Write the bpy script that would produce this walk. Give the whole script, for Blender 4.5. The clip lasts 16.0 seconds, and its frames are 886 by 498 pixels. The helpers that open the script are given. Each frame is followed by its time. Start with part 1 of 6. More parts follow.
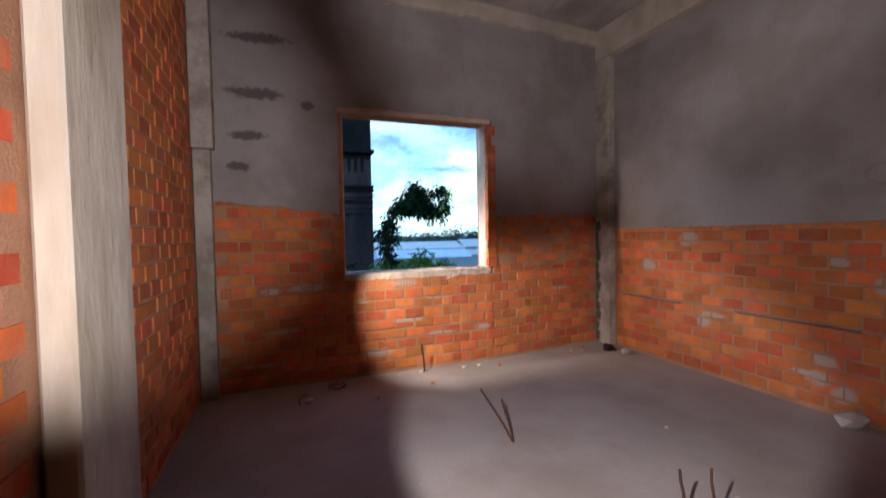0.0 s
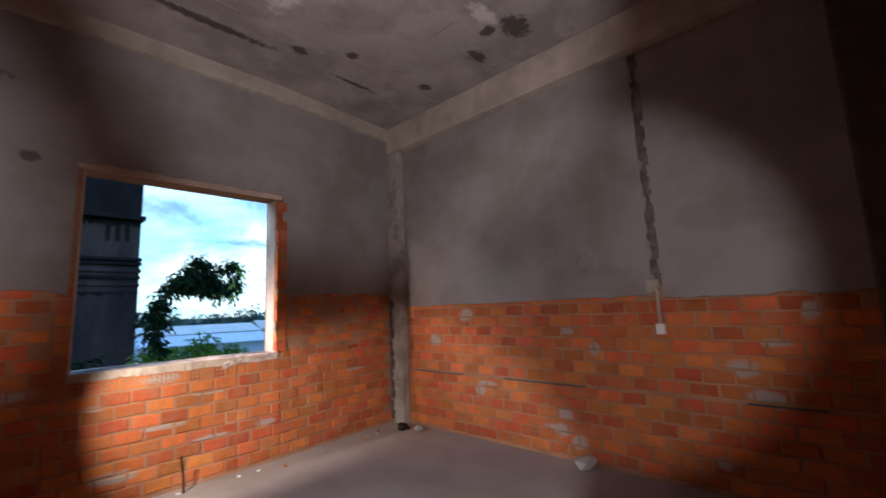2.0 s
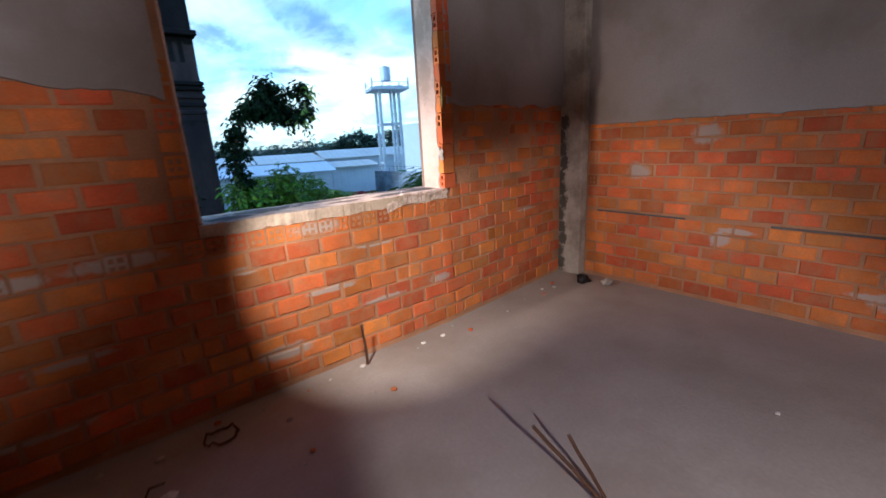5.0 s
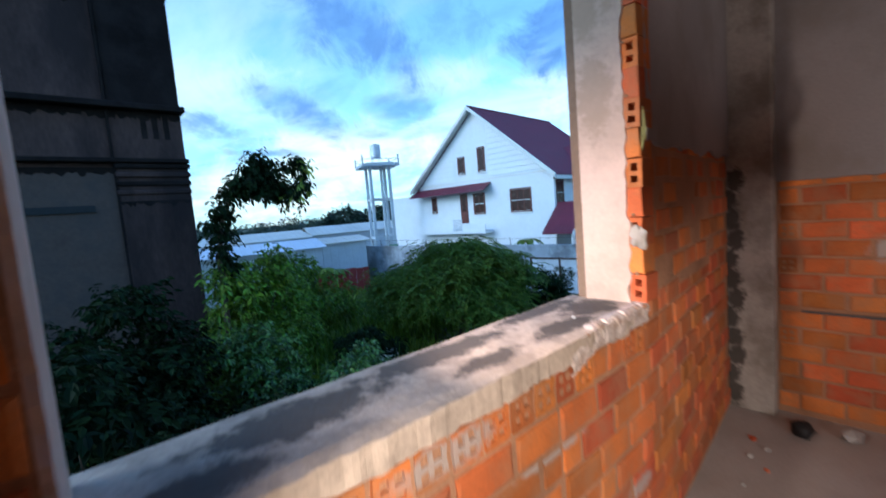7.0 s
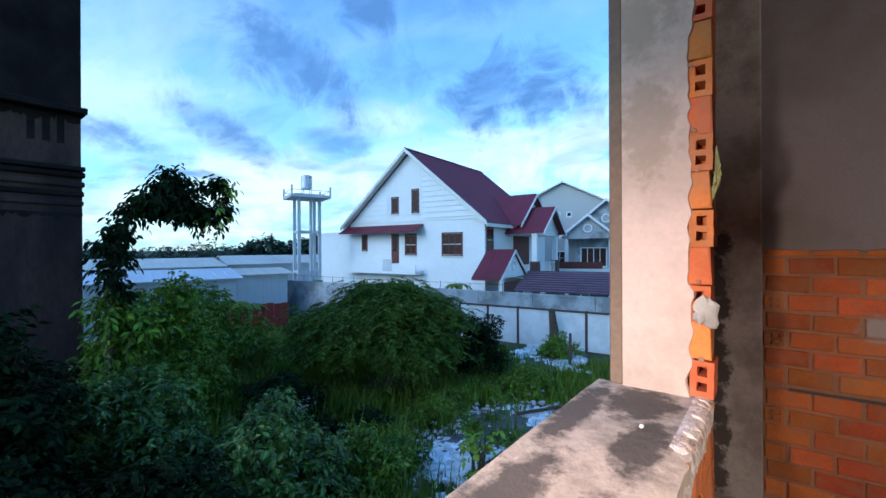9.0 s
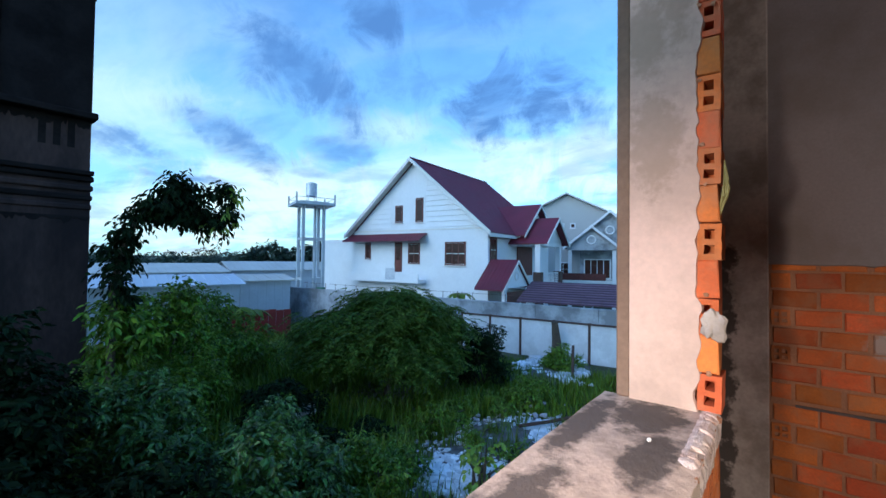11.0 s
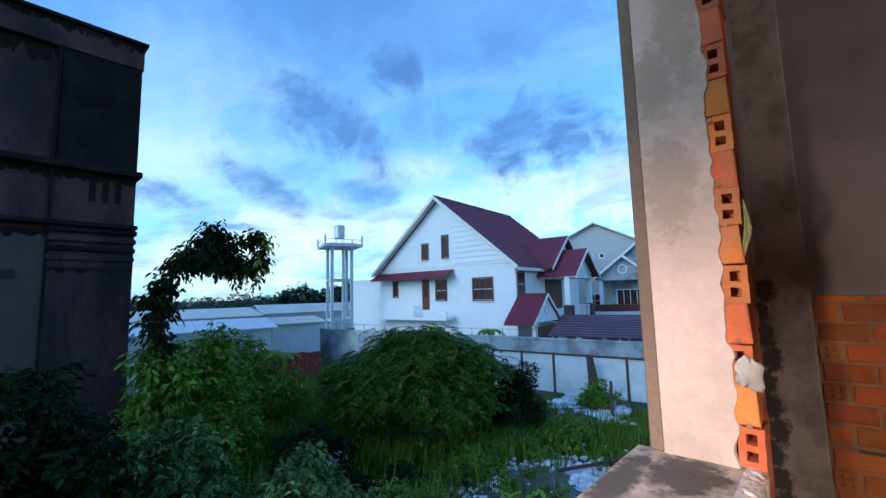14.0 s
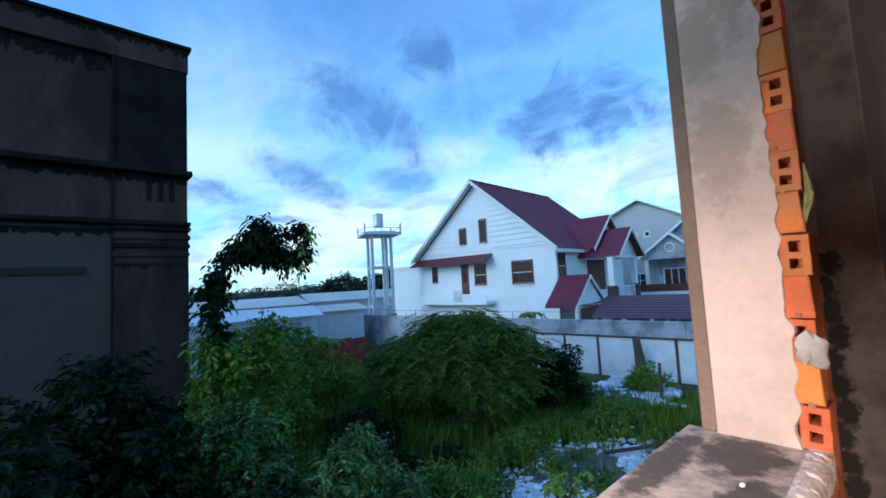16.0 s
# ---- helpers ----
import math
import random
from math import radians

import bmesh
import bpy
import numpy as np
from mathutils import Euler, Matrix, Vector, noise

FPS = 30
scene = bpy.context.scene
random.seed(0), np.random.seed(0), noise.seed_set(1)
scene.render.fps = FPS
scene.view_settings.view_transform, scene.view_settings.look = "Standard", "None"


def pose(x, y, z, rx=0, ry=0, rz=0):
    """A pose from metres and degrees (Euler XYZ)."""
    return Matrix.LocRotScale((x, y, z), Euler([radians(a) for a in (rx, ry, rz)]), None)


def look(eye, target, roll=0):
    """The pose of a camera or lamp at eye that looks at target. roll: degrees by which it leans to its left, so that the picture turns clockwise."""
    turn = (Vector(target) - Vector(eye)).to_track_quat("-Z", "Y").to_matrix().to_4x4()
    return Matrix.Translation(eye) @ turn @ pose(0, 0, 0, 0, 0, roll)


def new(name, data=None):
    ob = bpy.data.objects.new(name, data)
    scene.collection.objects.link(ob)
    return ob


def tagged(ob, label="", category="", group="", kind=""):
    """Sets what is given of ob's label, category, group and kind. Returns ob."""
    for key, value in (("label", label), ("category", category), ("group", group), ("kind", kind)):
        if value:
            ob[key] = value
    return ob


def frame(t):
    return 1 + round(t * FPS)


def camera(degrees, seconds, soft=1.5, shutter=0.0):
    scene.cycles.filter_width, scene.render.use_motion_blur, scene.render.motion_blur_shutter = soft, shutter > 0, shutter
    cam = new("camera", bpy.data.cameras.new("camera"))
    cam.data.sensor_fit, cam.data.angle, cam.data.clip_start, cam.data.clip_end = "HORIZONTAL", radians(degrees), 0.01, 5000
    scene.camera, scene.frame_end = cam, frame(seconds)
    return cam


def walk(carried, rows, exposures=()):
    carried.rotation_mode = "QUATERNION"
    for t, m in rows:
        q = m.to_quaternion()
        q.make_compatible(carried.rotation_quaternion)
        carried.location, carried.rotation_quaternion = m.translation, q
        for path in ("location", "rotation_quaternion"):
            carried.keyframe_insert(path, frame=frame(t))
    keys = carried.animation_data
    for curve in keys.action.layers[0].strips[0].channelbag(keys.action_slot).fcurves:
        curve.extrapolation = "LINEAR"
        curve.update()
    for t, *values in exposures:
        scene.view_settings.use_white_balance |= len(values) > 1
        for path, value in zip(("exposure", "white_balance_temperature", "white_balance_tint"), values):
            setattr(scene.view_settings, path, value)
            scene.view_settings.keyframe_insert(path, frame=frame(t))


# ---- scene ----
cam = camera(93.6, 16.0, shutter=0.4)
PATH = [
    (0, (-3.733, -4.011, 1.351), (-3.042, -2.136, 1.285), -1.1),
    (0.5, (-3.718, -4.035, 1.321), (-2.913, -2.223, 1.581), -1.3),
    (1, (-3.736, -4.03, 1.294), (-2.698, -2.363, 1.675), -2.3),
    (1.5, (-3.691, -4.079, 1.322), (-2.421, -2.572, 1.665), -2.6),
    (2, (-3.607, -4.047, 1.359), (-2.165, -2.69, 1.638), -2.4),
    (2.5, (-3.568, -4.085, 1.326), (-1.984, -2.867, 1.394), 0.2),
    (2.8, (-3.578, -3.962, 1.289), (-2.004, -2.729, 1.31), 1.7),
    (3, (-3.603, -3.812, 1.337), (-2.036, -2.57, 1.281), -1.5),
    (3.5, (-3.656, -3.451, 1.338), (-2.254, -2.064, 1.004), -1.7),
    (4, (-3.611, -3.069, 1.289), (-2.431, -1.519, 0.836), -3.5),
    (4.2, (-3.626, -2.925, 1.326), (-2.603, -1.287, 0.809), -2.0),
    (6.3, (-3.415, -1.091, 1.336), (-1.833, 0.057, 0.916), -4.8),
    (6.5, (-3.382, -0.952, 1.343), (-1.814, 0.221, 0.938), -3.5),
    (7, (-3.19, -0.61, 1.376), (-1.87, 0.882, 1.196), -4.7),
    (7.5, (-3.036, -0.369, 1.398), (-1.717, 1.134, 1.359), -3.9),
    (8, (-3.014, -0.205, 1.403), (-1.443, 1.032, 1.408), -1.8),
    (10.5, (-3.047, -0.104, 1.397), (-1.498, 1.161, 1.395), 1.5),
    (11, (-3.039, -0.119, 1.4), (-1.477, 1.129, 1.444), 0.7),
    (11.5, (-3.035, -0.129, 1.41), (-1.498, 1.149, 1.486), -0.2),
    (12, (-3.048, -0.118, 1.416), (-1.577, 1.234, 1.512), -0.8),
    (12.5, (-3.046, -0.119, 1.427), (-1.621, 1.28, 1.542), -1.3),
    (13, (-3.036, -0.132, 1.434), (-1.62, 1.273, 1.578), -1.5),
    (13.5, (-3.025, -0.14, 1.438), (-1.586, 1.237, 1.619), -1.6),
    (14, (-3.024, -0.149, 1.446), (-1.553, 1.188, 1.662), -1.5),
    (14.5, (-3.022, -0.153, 1.452), (-1.53, 1.157, 1.687), -1.6),
    (15, (-3.022, -0.161, 1.453), (-1.534, 1.157, 1.678), -1.9),
    (15.5, (-3.017, -0.166, 1.45), (-1.575, 1.207, 1.641), -2.4),
    (16, (-3.017, -0.15, 1.436), (-1.672, 1.323, 1.588), -3.1),
]
walk(cam, [(t, look(eye, target, roll)) for t, eye, target, roll in PATH],
     exposures=[(0.0, 0.6), (4.2, 0.6), (6.3, 0.35), (8.0, 0.25), (10.3, 0.0), (16.0, 0.0)])

# ---- world, sun, torch, exposure ----
SUN_AZ = radians(285)         # clockwise from +y, low behind the old building
SUN_EL = radians(24)
world = bpy.data.worlds.new("dusk_sky")
scene.world = world
world.use_nodes = True


def build_sky():
    nt = world.node_tree
    nt.nodes.clear()
    N, L = nt.nodes.new, nt.links.new
    out, bg = N("ShaderNodeOutputWorld"), N("ShaderNodeBackground")
    L(bg.outputs[0], out.inputs[0])
    sky = N("ShaderNodeTexSky")
    sky.sky_type = "NISHITA"
    sky.sun_disc = False
    sky.sun_elevation, sky.sun_rotation = SUN_EL, SUN_AZ
    sky.air_density, sky.dust_density, sky.ozone_density = 1.0, 0.6, 3.0
    tc, sep = N("ShaderNodeTexCoord"), N("ShaderNodeSeparateXYZ")
    L(tc.outputs["Generated"], sep.inputs[0])

    def math_node(op, a, b):
        m = N("ShaderNodeMath")
        m.operation = op
        for i, v in enumerate((a, b)):
            if isinstance(v, (int, float)):
                m.inputs[i].default_value = v
            else:
                L(v, m.inputs[i])
        return m.outputs[0]
    zz = math_node("ADD", math_node("MAXIMUM", sep.outputs[2], 0.0), 0.16)
    cmb = N("ShaderNodeCombineXYZ")
    L(math_node("DIVIDE", sep.outputs[0], zz), cmb.inputs[0])
    L(math_node("DIVIDE", sep.outputs[1], zz), cmb.inputs[1])

    def clouds(scale, detail, lo, hi, seed, dist):
        n, r, mp = N("ShaderNodeTexNoise"), N("ShaderNodeMapRange"), N("ShaderNodeMapping")
        mp.inputs["Location"].default_value = (seed, seed * 0.7, 0)
        mp.inputs["Rotation"].default_value = (0, 0, 0.7)
        mp.inputs["Scale"].default_value = (1.0, 0.62, 1.0)
        L(cmb.outputs[0], mp.inputs[0])
        n.inputs["Scale"].default_value, n.inputs["Detail"].default_value = scale, detail
        n.inputs["Roughness"].default_value, n.inputs["Distortion"].default_value = 0.56, dist
        L(mp.outputs[0], n.inputs["Vector"])
        r.inputs[1].default_value, r.inputs[2].default_value = lo, hi
        r.interpolation_type = "SMOOTHSTEP"
        L(n.outputs[0], r.inputs[0])
        return r.outputs[0]

    def blend(fac, a, b):
        m = N("ShaderNodeMix")
        m.data_type = "RGBA"
        L(fac, m.inputs[0])
        for i, v in ((6, a), (7, b)):
            if isinstance(v, tuple):
                m.inputs[i].default_value = v
            else:
                L(v, m.inputs[i])
        return m.outputs[2]
    mul = N("ShaderNodeMix")
    mul.data_type, mul.blend_type = "RGBA", "MULTIPLY"
    mul.inputs[0].default_value = 1.0
    L(sky.outputs[0], mul.inputs[6])
    mul.inputs[7].default_value = SKY_TINT
    low = math_node("POWER", math_node("SUBTRACT", 1.0, math_node("MAXIMUM", sep.outputs[2], 0.0)), 2.6)
    haze = blend(math_node("MULTIPLY", low, 0.8), mul.outputs[2], HAZE)
    white = blend(math_node("MULTIPLY", clouds(1.3, 8, 0.42, 0.66, 3.1, 0.5), math_node("MULTIPLY", low, 1.0)), haze, CLOUD_LIGHT)
    wisp = N("ShaderNodeTexNoise")
    wisp.inputs["Scale"].default_value, wisp.inputs["Detail"].default_value = 9.0, 12
    wisp.inputs["Roughness"].default_value, wisp.inputs["Distortion"].default_value = 0.66, 0.6
    L(tc.outputs["Generated"], wisp.inputs["Vector"])
    wob = math_node("MULTIPLY", math_node("SUBTRACT", wisp.outputs[0], 0.5), 4.2)
    bank = math_node("MULTIPLY", clouds(1.9, 9, 0.5, 0.66, 11.3, 0.4), 0.4)

    def cloud_mask(places):
        """Ragged banks of cloud: azimuth, elevation, half width and height in degrees, tilt, weight."""
        total = None
        for az, el, wide, high, tilt, weight in places:
            az, el = radians(az), radians(el)
            right = Vector((math.cos(az), -math.sin(az), 0))
            up = Vector((-math.sin(az) * math.sin(el), -math.cos(az) * math.sin(el), math.cos(el)))
            ahead = Vector((math.sin(az) * math.cos(el), math.cos(az) * math.cos(el), math.sin(el)))
            c, q = math.cos(radians(tilt)), math.sin(radians(tilt))
            axes = ((right * c + up * q) / math.tan(radians(wide * 1.12)), (up * c - right * q) / math.tan(radians(high * 1.12)))
            sq = []
            for ax in axes:
                d = N("ShaderNodeVectorMath")
                d.operation = "DOT_PRODUCT"
                L(tc.outputs["Generated"], d.inputs[0])
                d.inputs[1].default_value = ax
                sq.append(math_node("MULTIPLY", d.outputs["Value"], d.outputs["Value"]))
            near = N("ShaderNodeVectorMath")
            near.operation = "DOT_PRODUCT"
            L(tc.outputs["Generated"], near.inputs[0])
            near.inputs[1].default_value = ahead
            dist = math_node("ADD", math_node("SQRT", math_node("ADD", *sq), 0.0), wob)
            r = N("ShaderNodeMapRange")
            r.interpolation_type = "SMOOTHSTEP"
            for k, v in enumerate((1.5, 0.15, 0.0, weight * 1.15)):
                r.inputs[k + 1].default_value = v
            L(dist, r.inputs[0])
            one = math_node("MULTIPLY", r.outputs[0], math_node("GREATER_THAN", near.outputs["Value"], 0.3))
            total = one if total is None else math_node("MAXIMUM", total, one)
        return total
    mottle = clouds(7.0, 8, 0.3, 0.62, 5.7, 0.3)
    mottle = math_node("ADD", math_node("MULTIPLY", mottle, 0.4), 0.6)
    lit = blend(cloud_mask(CLOUDS_BRIGHT), white, CLOUD_LIGHT)
    dark = blend(math_node("MULTIPLY", math_node("MAXIMUM", bank, cloud_mask(CLOUDS_DARK)), mottle), lit, CLOUD_DARK)
    L(dark, bg.inputs[0])
    bg.inputs[1].default_value = 0.1


SKY_TINT = (1.25, 2.6, 3.9, 1)
HAZE = (4.9, 9.7, 11.4, 1)
CLOUD_LIGHT = (8.8, 11.8, 12.2, 1)
CLOUD_DARK = (1.05, 2.95, 7.2, 1)
CLOUDS_DARK = [(30.8, 23.3, 9.3, 3.0, -32, 0.80),
               (41.2, 29.2, 2.8, 2.2, 0, 0.90),
               (60.8, 20.5, 10.6, 3.9, 4, 0.85),
               (24.1, 14.0, 6.9, 1.6, -22, 0.75),
               (37.8, 13.9, 3.4, 1.7, -10, 0.60),
               (12.8, 12.4, 4.4, 1.4, -10, 0.70),
               (19.9, 9.0, 4.4, 0.5, -3, 0.70),
               (46.5, 22.9, 4.4, 2.8, -20, 0.45),
               (57.7, 32.1, 8.1, 3.1, 10, 0.45),
               (34.0, 10.8, 4.4, 0.6, -3, 0.50),
               (27.6, 30.3, 7.5, 1.9, -20, 0.30)]
CLOUDS_BRIGHT = [(31.1, 7.1, 11.8, 3.7, 0, 0.80),
                 (68.0, 11.7, 8.1, 3.1, 0, 0.80),
                 (44.9, 17.2, 7.5, 1.9, 0, 0.35),
                 (17.5, 5.1, 8.1, 2.5, 0, 0.60),
                 (61.8, 15.1, 9.3, 0.9, -4, 0.50),
                 (15.9, 17.0, 5.6, 1.9, 0, 0.30)]
build_sky()

sun = new("sun", bpy.data.lights.new("sun", "SUN"))
sun.data.energy, sun.data.angle, sun.data.color = 1.0, radians(40), (0.86, 0.95, 1.0)
sun.matrix_world = look((0, 0, 0), (-math.sin(SUN_AZ), -math.cos(SUN_AZ), -math.tan(SUN_EL)))


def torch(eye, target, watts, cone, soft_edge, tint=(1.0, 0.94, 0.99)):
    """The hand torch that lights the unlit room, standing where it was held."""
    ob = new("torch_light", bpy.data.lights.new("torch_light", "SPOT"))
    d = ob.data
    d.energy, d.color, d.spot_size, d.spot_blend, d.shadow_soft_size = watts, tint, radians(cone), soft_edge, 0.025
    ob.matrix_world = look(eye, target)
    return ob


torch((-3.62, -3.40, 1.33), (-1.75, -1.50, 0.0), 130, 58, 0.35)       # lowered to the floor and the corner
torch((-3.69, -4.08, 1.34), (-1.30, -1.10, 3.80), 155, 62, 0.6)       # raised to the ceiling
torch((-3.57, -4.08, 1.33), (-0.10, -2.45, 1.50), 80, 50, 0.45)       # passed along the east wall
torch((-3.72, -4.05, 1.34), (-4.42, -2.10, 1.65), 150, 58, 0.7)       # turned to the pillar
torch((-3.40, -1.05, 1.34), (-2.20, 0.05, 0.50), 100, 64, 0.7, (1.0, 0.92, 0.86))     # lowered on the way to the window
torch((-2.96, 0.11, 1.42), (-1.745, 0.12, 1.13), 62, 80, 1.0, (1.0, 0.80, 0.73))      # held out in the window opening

# ---- materials ----


def shade(name, base, rough=0.8, metal=0.0, fine=60.0, coarse=1.6, vary=0.25, stain=None, stain_amt=0.0, stain_scale=1.2,
          bump=0.3, bump_scale=None, per_object=0.0, per_island=0.0, hue=0.0, spec=0.4, warp=(1, 1, 1), translucent=0.0, marks=()):
    """A procedural surface: two scales of tone, stains with soft borders, fine relief, piece-to-piece change."""
    m = bpy.data.materials.new(name)
    m.use_nodes = True
    nt = m.node_tree
    N, L = nt.nodes.new, nt.links.new
    bsdf = nt.nodes["Principled BSDF"]
    geo = N("ShaderNodeNewGeometry")
    mp = N("ShaderNodeMapping")
    mp.inputs["Scale"].default_value = warp
    L(geo.outputs["Position"], mp.inputs[0])

    def noise_tex(scale, detail, rough_=0.55):
        n = N("ShaderNodeTexNoise")
        n.inputs["Scale"].default_value, n.inputs["Detail"].default_value, n.inputs["Roughness"].default_value = scale, detail, rough_
        L(mp.outputs[0], n.inputs["Vector"])
        return n.outputs[0]

    def ranged(v, a, b, c, d):
        r = N("ShaderNodeMapRange")
        for i, x in enumerate((a, b, c, d)):
            r.inputs[i + 1].default_value = x
        L(v, r.inputs[0])
        return r.outputs[0]

    def times(a, b):
        k = N("ShaderNodeMath")
        k.operation = "MULTIPLY"
        L(a, k.inputs[0])
        L(b, k.inputs[1])
        return k.outputs[0]
    big, small = noise_tex(coarse, 5), noise_tex(fine, 4)
    tone = times(ranged(big, 0.25, 0.75, 1 - vary, 1 + vary), ranged(small, 0.25, 0.75, 1 - vary * 0.6, 1 + vary * 0.6))
    hsv = N("ShaderNodeHueSaturation")
    hsv.inputs["Color"].default_value = (*base, 1)
    if per_object or per_island:
        if per_object:
            oi = N("ShaderNodeObjectInfo")
            rnd = oi.outputs["Random"]
        else:
            rnd = geo.outputs["Random Per Island"]
        amt = per_object or per_island
        tone = times(tone, ranged(rnd, 0, 1, 1 - amt, 1 + amt))
        wn = N("ShaderNodeTexWhiteNoise")
        wn.noise_dimensions = "1D"
        L(rnd, wn.inputs["W"])
        L(ranged(wn.outputs[0], 0, 1, 0.5 - hue, 0.5 + hue), hsv.inputs["Hue"])
    L(tone, hsv.inputs["Value"])
    col = hsv.outputs[0]
    if stain:
        sn = ranged(noise_tex(stain_scale, 7, 0.62), 0.45, 0.61, 0, stain_amt)
        mx = N("ShaderNodeMix")
        mx.data_type = "RGBA"
        L(sn, mx.inputs[0])
        L(col, mx.inputs[6])
        mx.inputs[7].default_value = (*stain, 1)
        col = mx.outputs[2]
    for tint, amount, scale, places in marks:
        wob = ranged(noise_tex(scale, 6, 0.65), 0, 1, -0.95, 0.95)
        mask = None
        for cx, cy, cz, rx, ry, rz in places:
            d, q, ln, ad = N("ShaderNodeVectorMath"), N("ShaderNodeVectorMath"), N("ShaderNodeVectorMath"), N("ShaderNodeMath")
            d.operation, q.operation, ln.operation, ad.operation = "SUBTRACT", "DIVIDE", "LENGTH", "ADD"
            L(geo.outputs["Position"], d.inputs[0])
            d.inputs[1].default_value, q.inputs[1].default_value = (cx, cy, cz), (rx, ry, rz)
            L(d.outputs[0], q.inputs[0])
            L(q.outputs[0], ln.inputs[0])
            L(ln.outputs["Value"], ad.inputs[0])
            L(wob, ad.inputs[1])
            one = ranged(ad.outputs[0], 1.15, 0.7, 0, amount)
            if mask is not None:
                k = N("ShaderNodeMath")
                k.operation = "MAXIMUM"
                L(mask, k.inputs[0])
                L(one, k.inputs[1])
                one = k.outputs[0]
            mask = one
        mx = N("ShaderNodeMix")
        mx.data_type = "RGBA"
        L(mask, mx.inputs[0])
        L(col, mx.inputs[6])
        mx.inputs[7].default_value = (*tint, 1)
        col = mx.outputs[2]
    L(col, bsdf.inputs["Base Color"])
    bsdf.inputs["Metallic"].default_value = metal
    bsdf.inputs["Specular IOR Level"].default_value = spec
    L(ranged(small, 0.2, 0.8, max(0.05, rough - 0.12), min(1, rough + 0.1)), bsdf.inputs["Roughness"])
    if translucent:
        bsdf.inputs["Transmission Weight"].default_value = 0.0
        tr, mixs = N("ShaderNodeBsdfTranslucent"), N("ShaderNodeMixShader")
        L(col, tr.inputs[0])
        mixs.inputs[0].default_value = translucent
        L(bsdf.outputs[0], mixs.inputs[1])
        L(tr.outputs[0], mixs.inputs[2])
        L(mixs.outputs[0], nt.nodes["Material Output"].inputs[0])
    if bump:
        b = N("ShaderNodeBump")
        b.inputs["Strength"].default_value, b.inputs["Distance"].default_value = bump, 0.01
        L(noise_tex(bump_scale or fine * 0.6, 6, 0.65), b.inputs["Height"])
        L(b.outputs[0], bsdf.inputs["Normal"])
    return m


mark_rnd = random.Random(77)
PUTLOGS = [(-3.95, 0, 3.10, 0.24, 0.1, 0.05), (-3.97, 0, 2.62, 0.24, 0.1, 0.05), (-4.05, 0, 2.25, 0.16, 0.1, 0.04), (-4.12, 0, 1.98, 0.10, 0.1, 0.04), (-3.55, 0, 2.55, 0.06, 0.1, 0.04)]
DAMP = [(-0.11, -2.45, 1.6, 0.1, 0.4, 0.05), (-0.11, -3.5, 1.95, 0.1, 0.35, 0.12), (-0.11, -0.9, 3.1, 0.1, 0.4, 0.15), (-0.11, -3.6, 2.9, 0.1, 0.2, 0.3), (-0.11, -1.7, 2.0, 0.1, 0.5, 0.3),
        (-1.0, 0.05, 2.3, 0.3, 0.2, 0.5), (-2.6, 0, 3.0, 0.5, 0.1, 0.2), (-3.6, 0, 2.1, 0.2, 0.1, 0.35)]
REVEAL_DAMP = [(-1.745, 0.15, 1.74, 0.1, 0.08, 0.15), (-1.745, 0.10, 2.25, 0.1, 0.06, 0.25), (-1.745, 0.17, 2.05, 0.1, 0.06, 0.12), (-1.745, 0.08, 2.45, 0.1, 0.1, 0.1)]
COLUMN_DAMP = [(-0.205, 0.11 + 0.02 * math.sin(i * 2.1), 0.1 + i * 0.12, 0.05, 0.05, 0.08) for i in range(12)]
CEIL_DARK_SPOTS = [(-0.6, -1.05, 3.74, 0.08, 0.06, 0.1), (-0.62, -1.8, 3.74, 0.12, 0.07, 0.1), (-0.72, -2.3, 3.74, 0.17, 0.12, 0.1), (-0.85, -2.1, 3.74, 0.06, 0.09, 0.1), (-1.9, -0.75, 3.74, 0.08, 0.06, 0.1),
                   (-1.5, -1.0, 3.74, 0.06, 0.06, 0.1), (-2.6, -0.6, 3.74, 0.5, 0.05, 0.1), (-1.2, -0.6, 3.74, 0.25, 0.03, 0.1)]
CEIL_PALE_SPOTS = [(-2.3, -1.35, 3.74, 0.12, 0.25, 0.1), (-2.0, -1.7, 3.74, 0.07, 0.16, 0.1), (-1.05, -2.2, 3.74, 0.16, 0.07, 0.1), (-1.4, -2.6, 3.74, 0.22, 0.12, 0.1)]
SILL_MOULD = [(-1.86, 0.14, 1, 0.14, 0.09, 0.1), (-2.1, 0.08, 1, 0.16, 0.05, 0.1), (-2.0, 0.25, 1, 0.25, 0.04, 0.1), (-2.5, 0.22, 1, 0.28, 0.06, 0.1), (-2.45, 0.08, 1, 0.12, 0.04, 0.1), (-2.9, 0.18, 1, 0.2, 0.08, 0.1), (-3.1, 0.08, 1, 0.12, 0.05, 0.1)]
SMEARS = [(-0.1, mark_rnd.uniform(-4.0, -0.5), mark_rnd.uniform(0.12, 1.3), 0.1, mark_rnd.uniform(0.04, 0.13), mark_rnd.uniform(0.02, 0.07)) for _ in range(16)] + \
         [(mark_rnd.uniform(-4.0, -0.5), 0.03, mark_rnd.uniform(0.15, 0.9), mark_rnd.uniform(0.06, 0.18), 0.15, mark_rnd.uniform(0.015, 0.05)) for _ in range(12)]
